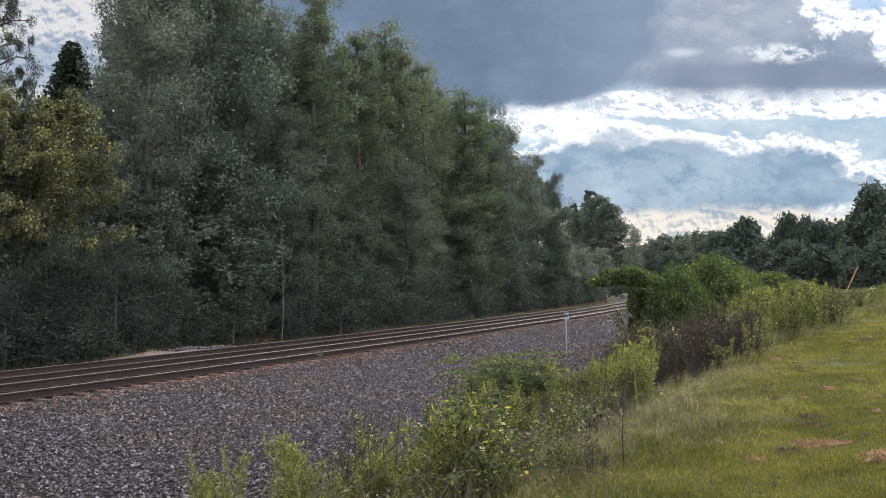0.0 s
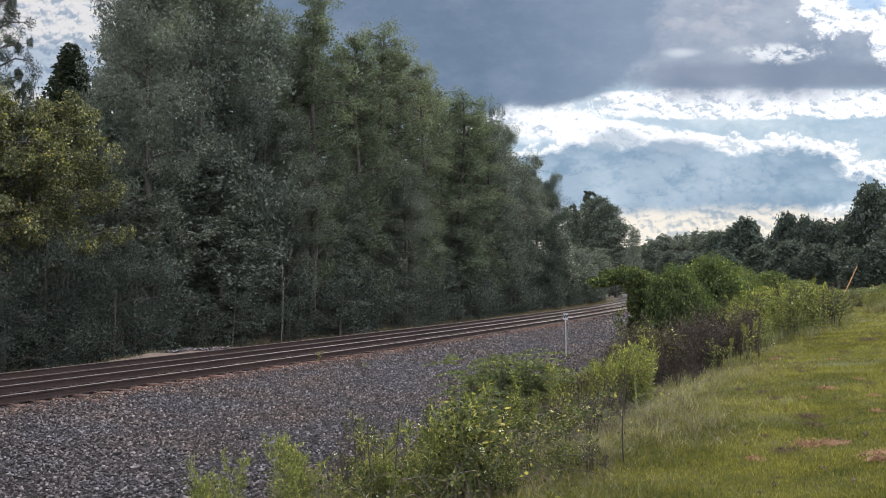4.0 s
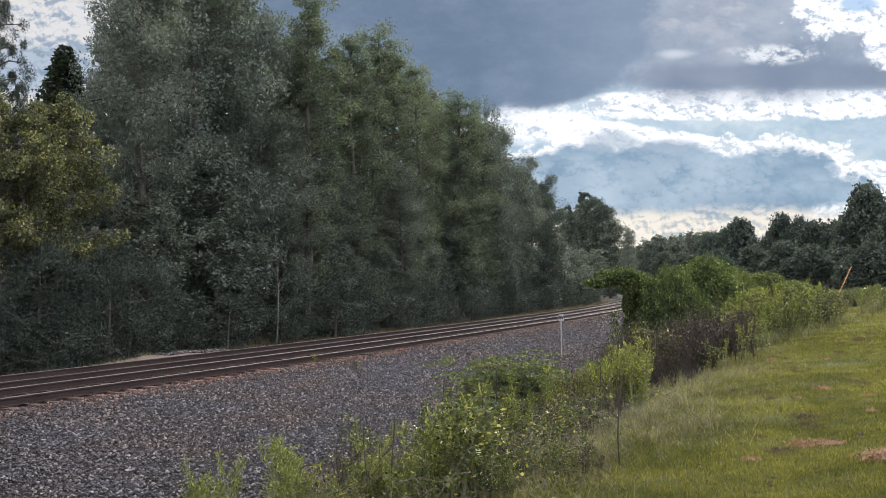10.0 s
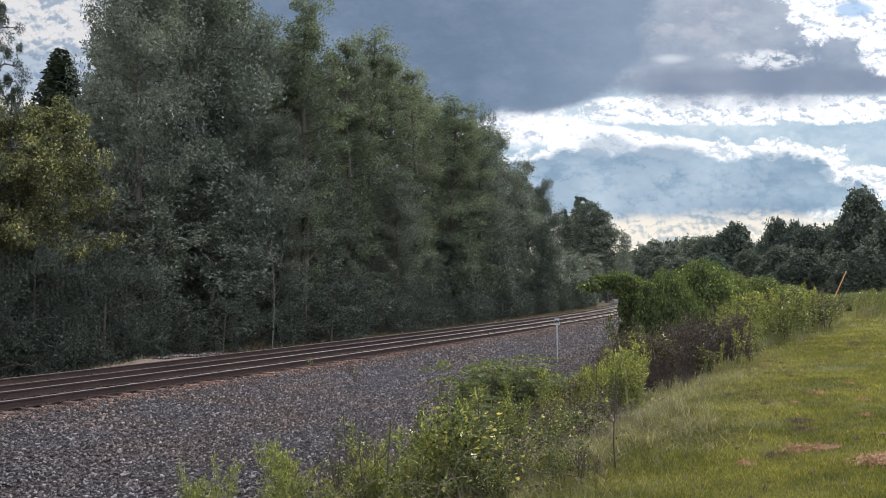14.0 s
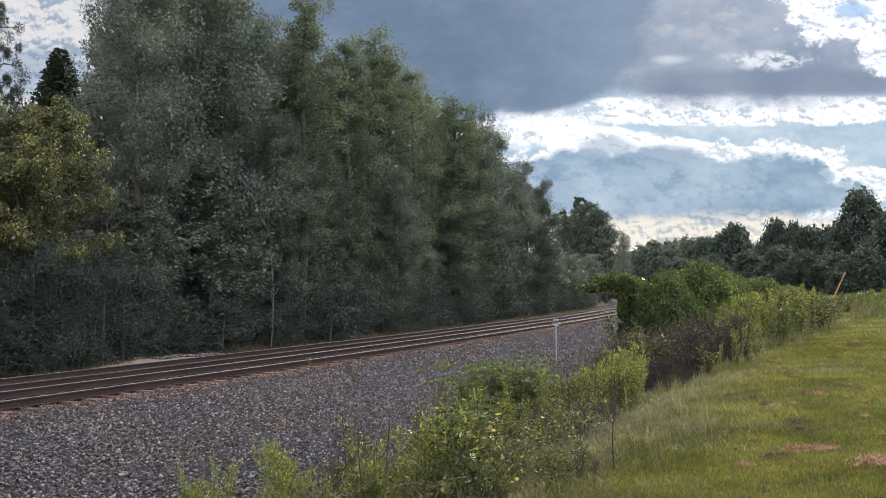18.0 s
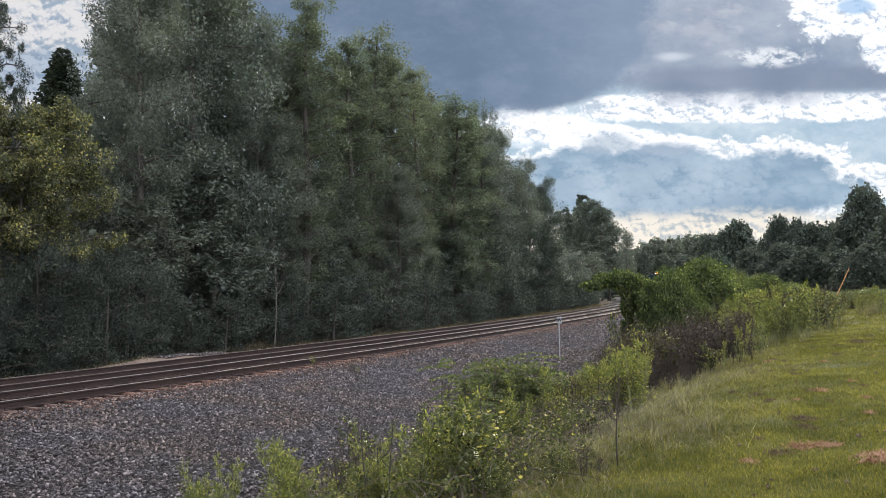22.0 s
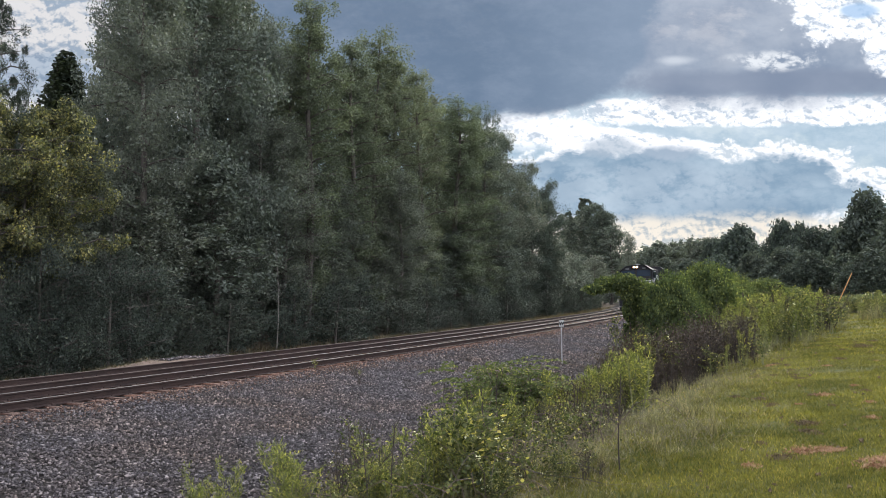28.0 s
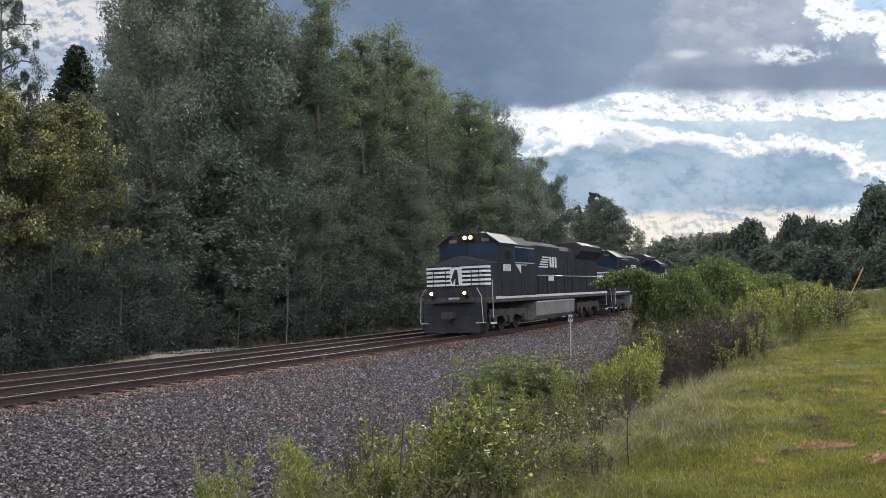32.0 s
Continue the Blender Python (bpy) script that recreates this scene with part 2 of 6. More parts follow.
def piece_material(name, stops, s2=30.0, rough=0.85, bump=0.5, bump_d=0.006, island=True):
    """Stones, ties: colour by the piece, grain on each."""
    mt, nt, bsdf = material(name, rough, 0.0, 0.3)
    if island:
        rnd = nt.nodes.new("ShaderNodeNewGeometry").outputs["Random Per Island"]
    else:
        rnd = nt.nodes.new("ShaderNodeObjectInfo").outputs["Random"]
    c = ramp_node(nt, rnd, stops)
    fine = noise_node(nt, s2, 6, 0.7)
    g = ramp_node(nt, fine, ((0.3, (0.7, 0.7, 0.7)), (0.7, (1.2, 1.2, 1.2))))
    wash = ramp_node(nt, noise_node(nt, 0.45, 4), ((0.4, (0.94, 0.97, 1.06)), (0.68, (1.12, 0.98, 0.86))))
    c = mix_node(nt, 1.0, mix_node(nt, 1.0, c, g, "MULTIPLY"), wash, "MULTIPLY")
    nt.links.new(c, bsdf.inputs["Base Color"])
    bump_node(nt, bsdf, fine, bump, bump_d)
    return mt


M = {}
M["stone"] = piece_material("ballast_stone", ((0.0, (0.028, 0.024, 0.0235)), (0.4, (0.06, 0.051, 0.05)), (0.8, (0.105, 0.09, 0.087)), (1.0, (0.24, 0.206, 0.19))))
M["rusty_stone"] = piece_material("rust_stained_stone", ((0.0, (0.03, 0.018, 0.014)), (0.4, (0.08, 0.048, 0.036)), (0.8, (0.15, 0.095, 0.07)), (1.0, (0.24, 0.17, 0.13))))
M["tie"] = piece_material("tie_wood", ((0.0, (0.045, 0.025, 0.018)), (1.0, (0.13, 0.066, 0.043))), 18.0, 0.9, 0.7, 0.01, False)
M["rail"] = two_scale("rusty_steel", (0.022, 0.013, 0.011), (0.036, 0.02, 0.016), (0.062, 0.034, 0.025), 1.5, 30, 0.75, 0.2, 0.4, 0.3, 0.002)
M["railhead"] = two_scale("worn_steel", (0.08, 0.072, 0.067), (0.14, 0.13, 0.124), (0.055, 0.042, 0.036), 2.0, 40, 0.58, 0.4, 0.2)
M["railhead_dull"] = two_scale("dull_steel", (0.06, 0.047, 0.04), (0.095, 0.08, 0.07), (0.045, 0.03, 0.025), 2.0, 40, 0.8, 0.1, 0.15)
M["bark"] = two_scale("bark", (0.045, 0.038, 0.033), (0.085, 0.073, 0.062), (0.14, 0.125, 0.108), 2.0, 14, 0.9, 0, 0.2, 0.8, 0.03, (1, 1, 0.25))
M["pale_bark"] = two_scale("pale_bark", (0.1, 0.09, 0.078), (0.17, 0.155, 0.135), (0.07, 0.06, 0.052), 2.0, 14, 0.9, 0, 0.2, 0.6, 0.02, (1, 1, 0.25))
M["tree"] = leaf_material("tree_leaves", (0.073, 0.088, 0.08), (0.11, 0.127, 0.112), (0.128, 0.142, 0.112), 0.1, 0.3, 0.6, (1.3, 1.38, 1.0), 0.62)
M["poplar"] = leaf_material("poplar_leaves", (0.083, 0.1, 0.075), (0.134, 0.152, 0.106), (0.17, 0.182, 0.11), 0.12, 0.36, 0.6, (1.35, 1.48, 0.95), 0.62)
M["dark_tree"] = leaf_material("evergreen_leaves", (0.04, 0.051, 0.049), (0.076, 0.094, 0.085), (0.102, 0.12, 0.088), 0.1, 0.26, 0.65, (1.35, 1.4, 1.0), 0.35)
# darker leaves for the lower bushes: the wood's shade is in this colour
M["shade_toned"] = leaf_material("shade_toned_leaves", (0.03, 0.038, 0.037), (0.06, 0.075, 0.068), (0.088, 0.1, 0.077), 0.1, 0.22, 0.65, (1.3, 1.4, 1.0), 0.3)
M["cedar"] = leaf_material("cedar_sprays", (0.018, 0.025, 0.021), (0.04, 0.052, 0.042), (0.06, 0.07, 0.05), 0.1, 0.2)
# yellow-green and a large pale share put sunlight into this tree's leaf colour
M["sunny"] = leaf_material("sun_toned_leaves", (0.032, 0.04, 0.028), (0.1, 0.108, 0.058), (0.3, 0.28, 0.13), 0.3, 0.4, 0.5, (1.6, 1.7, 0.85), 0.5)
M["kudzu"] = leaf_material("vine_leaves", (0.032, 0.046, 0.026), (0.11, 0.134, 0.06), (0.27, 0.28, 0.1), 0.13, 0.38, 0.65, (1.6, 1.7, 0.85), 0.15)
# weed and feathery leaves: dark and bright ends paint in shade and sun sparkle
M["weed"] = leaf_material("weed_leaves", (0.02, 0.027, 0.013), (0.088, 0.1, 0.04), (0.38, 0.335, 0.12), 0.24, 0.42)
M["feather"] = leaf_material("feathery_leaves", (0.04, 0.05, 0.018), (0.15, 0.166, 0.054), (0.44, 0.41, 0.135), 0.28, 0.46)
M["sumac"] = leaf_material("frond_leaves", (0.035, 0.046, 0.025), (0.095, 0.112, 0.052), (0.22, 0.22, 0.1), 0.15, 0.4)
M["dead"] = leaf_material("withered_leaves", (0.024, 0.018, 0.017), (0.058, 0.042, 0.037), (0.22, 0.19, 0.15), 0.06, 0.2)
M["straw"] = leaf_material("dry_grass", (0.072, 0.072, 0.043), (0.172, 0.154, 0.094), (0.34, 0.295, 0.205), 0.3, 0.3)
M["verge"] = leaf_material("verge_grass", (0.05, 0.042, 0.032), (0.1, 0.082, 0.06), (0.18, 0.15, 0.11), 0.25, 0.2)
M["lawn"] = leaf_material("lawn_blades", (0.048, 0.054, 0.016), (0.132, 0.128, 0.034), (0.25, 0.2, 0.068), 0.16, 0.4)
M["stem"] = two_scale("green_stem", (0.09, 0.1, 0.04), (0.14, 0.14, 0.06), (0.18, 0.14, 0.08), 4, 30, 0.7)
M["twig"] = two_scale("brown_twig", (0.07, 0.05, 0.04), (0.12, 0.09, 0.07), (0.18, 0.15, 0.12), 4, 40, 0.85)
M["earth"] = two_scale("pale_earth", (0.085, 0.06, 0.048), (0.13, 0.095, 0.076), (0.2, 0.155, 0.125), 1.5, 22, 0.95, 0, 0.15, 0.8, 0.02)
M["dark_stalk"] = two_scale("dark_dead_stalk", (0.022, 0.017, 0.015), (0.04, 0.03, 0.025), (0.07, 0.055, 0.045), 5, 40, 0.9)
M["dry_stem"] = two_scale("dry_grass_stem", (0.1, 0.085, 0.052), (0.17, 0.142, 0.092), (0.26, 0.22, 0.15), 3, 40, 0.85)
M["flower"] = leaf_material("white_petals", (0.6, 0.6, 0.55), (0.75, 0.75, 0.7), (0.8, 0.78, 0.6), 0.2, 0.3)
M["clod"] = two_scale("dried_clippings", (0.06, 0.045, 0.03), (0.14, 0.1, 0.06), (0.22, 0.17, 0.1), 6, 40, 0.95, 0, 0.1, 0.9, 0.02)
M["thatch"] = two_scale("dry_thatch", (0.2, 0.105, 0.06), (0.32, 0.185, 0.115), (0.36, 0.28, 0.18), 6, 40, 0.95, 0, 0.1, 0.8, 0.02)
M["black_paint"] = two_scale("black_paint", (0.015, 0.015, 0.017), (0.025, 0.025, 0.027), (0.042, 0.039, 0.037), 0.8, 9, 0.9, 0, 0.05, 0.1, 0.003)
M["underframe"] = two_scale("dusty_underframe", (0.024, 0.02, 0.019), (0.042, 0.035, 0.032), (0.08, 0.064, 0.053), 1.2, 14, 0.85, 0, 0.25, 0.3, 0.004)
M["tank_grey"] = two_scale("dusty_tank", (0.085, 0.08, 0.075), (0.14, 0.13, 0.12), (0.2, 0.18, 0.16), 0.9, 10, 0.7, 0, 0.3, 0.2, 0.003)
M["white_paint"] = two_scale("white_paint", (0.33, 0.33, 0.32), (0.43, 0.43, 0.415), (0.22, 0.21, 0.195), 1.5, 12, 0.5)
# greyed white: dust on locomotive parts, the whistle board's shaded front in the colour
M["dusty_shaded_white"] = two_scale("dusty_shaded_white", (0.2, 0.2, 0.2), (0.28, 0.28, 0.275), (0.15, 0.145, 0.135), 6, 40, 0.6)
# paler than the black roof: sky glint on its sloping edges is painted in
M["grey_panel"] = two_scale("roof_glint_and_board_grey", (0.05, 0.05, 0.05), (0.085, 0.085, 0.085), (0.045, 0.042, 0.04), 1.5, 14, 0.8)
M["steel"] = two_scale("grey_steel", (0.25, 0.25, 0.25), (0.36, 0.36, 0.36), (0.2, 0.17, 0.15), 3, 25, 0.5, 0.6)
M["orange"] = two_scale("faded_orange", (0.36, 0.17, 0.06), (0.45, 0.23, 0.08), (0.28, 0.15, 0.08), 3, 25, 0.6)
gm, gnt, gb = material("cab_glass_sky_tint", 0.08, 0.0, 0.3)
# blue base colour stands in for sky reflected in the panes
gb.inputs["Base Color"].default_value = (0.012, 0.021, 0.036, 1)
M["glass"] = gm
M["lamp"] = glow_material("lamp_glow", (1.0, 0.42, 0.12), 1.5)
M["bulb"] = glow_material("bulb_glow", (1.0, 0.66, 0.3), 40.0)
M["amber_lamp"] = glow_material("ditch_lamp_glow", (1.0, 0.42, 0.16), 1.3)


# ================= helpers for meshes =================
def mesh_arrays(name, verts, faces, mats, mat_index=None, smooth=False):
    """A mesh from an (n,3) array and an (m,3) or (m,4) array."""
    verts, faces = np.asarray(verts, np.float32), np.asarray(faces, np.int32)
    me = bpy.data.meshes.new(name)
    k = faces.shape[1]
    me.vertices.add(len(verts))
    me.vertices.foreach_set("co", verts.ravel())
    me.loops.add(faces.size)
    me.loops.foreach_set("vertex_index", faces.ravel())
    me.polygons.add(len(faces))
    me.polygons.foreach_set("loop_start", np.arange(0, faces.size, k, dtype=np.int32))
    if mat_index is not None:
        me.polygons.foreach_set("material_index", np.asarray(mat_index, np.int32))
    for mt in mats:
        me.materials.append(mt)
    me.polygons.foreach_set("use_smooth", np.full(len(faces), smooth))
    me.update(calc_edges=True)
    me.validate()
    return me


def part_mesh(name, me, parent, label=""):
    ob = new(name, me)
    ob.parent = parent
    return tagged(ob, label)


def part(name, bm, mat, parent, label="", smooth=False):
    me = bpy.data.meshes.new(name)
    bm.normal_update()
    bm.to_mesh(me)
    bm.free()
    me.materials.append(mat)
    if smooth:
        me.polygons.foreach_set("use_smooth", np.full(len(me.polygons), True))
    return part_mesh(name, me, parent, label)


def unit(v):
    return v / np.maximum(np.linalg.norm(v, axis=-1, keepdims=True), 1e-9)


def leaves(centres, length, width, rng, lift=0.4, fold=0.12, along=None, spread=0.5):
    """Rhombic leaves: one quad each, slightly folded. along: the way the leaves point."""
    n = len(centres)
    nor = unit(rng.normal(size=(n, 3)) * 0.8 + np.array((0, 0, lift)))
    if along is None:
        a = rng.normal(size=(n, 3))
    else:
        a = along + rng.normal(size=(n, 3)) * spread
    a = unit(a - nor * np.sum(a * nor, 1, keepdims=True))
    b = np.cross(nor, a)
    ln = (length * rng.uniform(0.65, 1.25, n))[:, None]
    wd = (width * rng.uniform(0.7, 1.2, n))[:, None]
    v = np.stack([centres - a * ln / 2, centres + b * wd / 2 + nor * wd * fold - a * ln * 0.08, centres + a * ln / 2, centres - b * wd / 2 + nor * wd * fold - a * ln * 0.08], 1).reshape(-1, 3)
    return v, np.arange(4 * n).reshape(n, 4)


def tubes(paths, sides=5):
    """Tapered tubes along paths of (points, radii)."""
    V, F, base = [], [], 0
    ang = np.arange(sides) / sides * 2 * np.pi
    for pts, rad in paths:
        pts, rad = np.asarray(pts, float), np.asarray(rad, float)
        t = unit(np.gradient(pts, axis=0))
        ref = np.where(np.abs(t[:, 2:3]) > 0.9, np.array([[1.0, 0, 0]]), np.array([[0, 0, 1.0]]))
        u = unit(np.cross(t, ref))
        w = np.cross(t, u)
        ring = pts[:, None] + rad[:, None, None] * (np.cos(ang)[None, :, None] * u[:, None] + np.sin(ang)[None, :, None] * w[:, None])
        V.append(ring.reshape(-1, 3))
        k = len(pts)
        i, j = np.meshgrid(np.arange(k - 1), np.arange(sides), indexing="ij")
        j2 = (j + 1) % sides
        F.append(base + np.stack([i * sides + j, i * sides + j2, (i + 1) * sides + j2, (i + 1) * sides + j], -1).reshape(-1, 4))
        base += k * sides
    return np.concatenate(V), np.concatenate(F)


def thing(name, label, category, group="", kind=""):
    return tagged(new(name), label, category, group, kind)


# ================= the track's line and the lie of the land =================
# centre line of the near running rail: heading and place along its length
STEP = 0.25
S_TAB = np.arange(-60, 420, STEP)
_S = np.clip(S_TAB, -60, 300)
AZ_TAB = 0.49155 - 0.0019497 * _S + 4.85e-7 * _S ** 2
X_TAB, Y_TAB = np.cumsum(np.sin(AZ_TAB)) * STEP, np.cumsum(np.cos(AZ_TAB)) * STEP
_i0 = int(60 / STEP)
X_TAB, Y_TAB = X_TAB - X_TAB[_i0] - 7.611, Y_TAB - Y_TAB[_i0] + 19.618


def on_track(s, d=0.0):
    """Place and heading at s metres along the near rail, d metres to the side of the lawn."""
    x, y, az = np.interp(s, S_TAB, X_TAB), np.interp(s, S_TAB, Y_TAB), np.interp(s, S_TAB, AZ_TAB)
    return x + d * np.cos(az), y - d * np.sin(az), az


def grade(s):
    return -0.0000167 * np.clip(s, 0, 300) ** 2


def track_coords(x, y):
    """Nearest s and signed side distance d for arrays of places."""
    x, y = np.atleast_1d(np.asarray(x, float)), np.atleast_1d(np.asarray(y, float))
    s_out, d_out = np.empty(len(x)), np.empty(len(x))
    sx, sy = X_TAB[::4], Y_TAB[::4]
    for i in range(0, len(x), 4000):
        xx, yy = x[i:i + 4000, None], y[i:i + 4000, None]
        k = np.argmin((xx - sx) ** 2 + (yy - sy) ** 2, 1) * 4
        az = AZ_TAB[k]
        ex, ey = x[i:i + 4000] - X_TAB[k], y[i:i + 4000] - Y_TAB[k]
        s_out[i:i + 4000] = S_TAB[k] + ex * np.sin(az) + ey * np.cos(az)
        d_out[i:i + 4000] = ex * np.cos(az) - ey * np.sin(az)
    return s_out, d_out


PROFILE_D = (-400, -60, -22, -13, -9.5, -7.0, -6.3, -5.2, -4.0, -2.4, 0.9, 1.6, 5.0, 7.6, 8.8, 10.2, 11.6, 13.4, 16.0, 30.0, 400)
PROFILE_Z = (1.5, 0.6, -0.15, -0.6, -0.85, -0.55, -0.4, -0.38, -0.38, -0.23, -0.215, -0.3, -0.66, -0.9, -0.88, -0.62, -0.08, 0.42, 0.62, 0.95, 3.0)


def lumps(x, y):
    return 0.05 * np.sin(0.9 * x + 1.3 * np.sin(0.37 * y)) * np.sin(0.7 * y + 0.8) + 0.016 * np.sin(2.3 * x + 1.1 * y) * np.sin(1.9 * y - 0.6 * x)


def ground_z(x, y, sd=None):
    x, y = np.atleast_1d(np.asarray(x, float)), np.atleast_1d(np.asarray(y, float))
    s, d = track_coords(x, y) if sd is None else sd
    z = np.interp(d, PROFILE_D, PROFILE_Z) + grade(s) * np.clip(1 - np.abs(d) / 60, 0, 1)
    rough = np.clip(np.abs(d + 1.5) / 4 - 1.0, 0, 1)
    near = np.clip(1 - np.hypot(x, y) / 300, 0, 1)
    return z + lumps(x, y) * rough * near


def gz(x, y):
    return float(ground_z(x, y)[0])


# ================= ground =================
def build_ground():
    fx = np.concatenate([-np.geomspace(2600, 62, 22), np.arange(-60, 60.01, 0.75), np.geomspace(62, 2600, 22)])
    fy = np.concatenate([-np.geomspace(2600, 22, 14), np.arange(-20, 110.01, 0.75), np.geomspace(112, 2600, 26)])
    gx, gy = np.meshgrid(fx, fy, indexing="ij")
    x, y = gx.ravel(), gy.ravel()
    s, d = track_coords(x, y)
    z = ground_z(x, y, (s, d))
    nx, ny = len(fx), len(fy)
    i, j = np.meshgrid(np.arange(nx - 1), np.arange(ny - 1), indexing="ij")
    q = np.stack([i * ny + j, (i + 1) * ny + j, (i + 1) * ny + j + 1, i * ny + j + 1], -1).reshape(-1, 4)
    mt, nt, bsdf = material("ground", 0.95, 0.0, 0.1)
    at = nt.nodes.new("ShaderNodeAttribute")
    at.attribute_name = "side"

    def surface(c1, c2, c3, s1, s2):
        f = ramp_node(nt, noise_node(nt, s2, 6, 0.65), ((0.5, (0, 0, 0)), (0.72, (1, 1, 1))))
        return mix_node(nt, f, ramp_node(nt, noise_node(nt, s1, 5), ((0.36, c1), (0.66, c2))), c3)

    def past(limit, soft, scale):
        n = nt.nodes.new("ShaderNodeMath")
        n.operation = "MULTIPLY_ADD"
        nt.links.new(noise_node(nt, scale, 6, 0.7), n.inputs[0])
        n.inputs[1].default_value = 2.4
        nt.links.new(at.outputs["Fac"], n.inputs[2])
        r = nt.nodes.new("ShaderNodeMapRange")
        nt.links.new(n.outputs[0], r.inputs[0])
        r.inputs[1].default_value, r.inputs[2].default_value = limit + 1.2 - soft, limit + 1.2 + soft
        return r.outputs[0]
    litter = surface((0.05, 0.042, 0.03), (0.09, 0.07, 0.045), (0.15, 0.12, 0.08), 0.8, 8)
    # near-black bed: shade in the gaps between the stones is in its colour
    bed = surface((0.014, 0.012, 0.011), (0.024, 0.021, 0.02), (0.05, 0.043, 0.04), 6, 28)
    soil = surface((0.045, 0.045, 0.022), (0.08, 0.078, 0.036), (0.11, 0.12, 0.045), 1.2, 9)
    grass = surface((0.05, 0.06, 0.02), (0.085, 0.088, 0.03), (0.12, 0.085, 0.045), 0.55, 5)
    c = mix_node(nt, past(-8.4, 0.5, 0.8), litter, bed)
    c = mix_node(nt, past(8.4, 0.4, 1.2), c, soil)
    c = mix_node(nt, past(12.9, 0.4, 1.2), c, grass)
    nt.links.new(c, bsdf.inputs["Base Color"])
    bump_node(nt, bsdf, noise_node(nt, 16, 8, 0.7), 0.9, 0.04)
    me = mesh_arrays("ground", np.stack([x, y, z], 1), q, [mt], None, True)
    me.attributes.new("side", "FLOAT", "POINT").data.foreach_set("value", d.astype(np.float32))
    ob = new("ground", me)
    tagged(ob, "mown lawn, weedy bank, gravel bed and forest floor", "ground", kind="structure")


build_ground()


def stones(pos, size, rng):
    """Angular stones of eight faces each, turned at random."""
    n = len(pos)
    base = np.array([(1, 0, 0), (0, 1, 0), (-1, 0, 0), (0, -1, 0), (0, 0, 0.8), (0, 0, -0.8)], float)
    v = base[None] * rng.uniform(0.55, 1.2, (n, 6, 1)) + rng.normal(size=(n, 6, 3)) * 0.16
    q = unit(rng.normal(size=(n, 4)))
    w, qx, qy, qz = q.T
    rot = np.stack([1 - 2 * (qy * qy + qz * qz), 2 * (qx * qy - qz * w), 2 * (qx * qz + qy * w), 2 * (qx * qy + qz * w), 1 - 2 * (qx * qx + qz * qz), 2 * (qy * qz - qx * w), 2 * (qx * qz - qy * w), 2 * (qy * qz + qx * w), 1 - 2 * (qx * qx + qy * qy)], 1).reshape(n, 3, 3)
    v = np.einsum("nij,nkj->nki", rot, v) * size[:, None, None] * np.array((1, 1, 0.8)) + pos[:, None]
    tri = np.array([(0, 1, 4), (1, 2, 4), (2, 3, 4), (3, 0, 4), (1, 0, 5), (2, 1, 5), (3, 2, 5), (0, 3, 5)])
    f = (np.arange(n)[:, None, None] * 6 + tri[None]).reshape(-1, 3)
    return v.reshape(-1, 3), f


def build_ballast():
    """Loose crushed stone, lying thick on the bank beside the rails."""
    rng = np.random.default_rng(3)
    rows = ((-14, 11, 0.62, 8.7, 420, 0.035), (11, 34, 0.62, 8.7, 190, 0.046), (34, 80, 0.6, 8.7, 40, 0.07), (-16, 60, 0.3, 0.8, 70, 0.036), (-16, 80, -2.0, 0.2, 16, 0.034), (-16, 70, -3.9, -2.2, 26, 0.04), (-16, 60, -8.6, -6.2, 18, 0.045))
    pos, size = [], []
    for s0, s1, d0, d1, per, r in rows:
        n = int((s1 - s0) * (d1 - d0) * per)
        s, d = rng.uniform(s0, s1, n), rng.uniform(d0, d1, n)
        if d0 > 0.5:
            d = d0 + (d1 - d0) * rng.uniform(0, 1, n)
            keep = rng.uniform(0, 1, n) < np.clip((9.0 + 0.5 * np.sin(s * 0.9) - d) / 1.2, 0.1, 1)
            s, d = s[keep], d[keep]
        x, y, _ = on_track(s, d)
        z = ground_z(x, y, (s, d)) + rng.uniform(-0.5, 1.5, len(s)) * r
        pos.append(np.stack([x, y, z], 1))
        size.append(r * rng.uniform(0.7, 1.2, len(s)))
    pos, size = np.concatenate(pos), np.concatenate(size)
    _, d = track_coords(pos[:, 0], pos[:, 1])
    rusty = (d > -6.2) & (d < 1.05 + 0.35 * rng.normal(size=len(d)))
    for k, mt, label in ((~rusty, M["stone"], "loose grey crushed stone on the bank beside the rails"), (rusty, M["rusty_stone"], "rust-stained crushed stone round the ties")):
        v, f = stones(pos[k], size[k], rng)
        ob = new("ballast_stones", mesh_arrays("ballast_stones", v, f, [mt]))
        tagged(ob, label, "gravel", kind="stuff")


build_ballast()


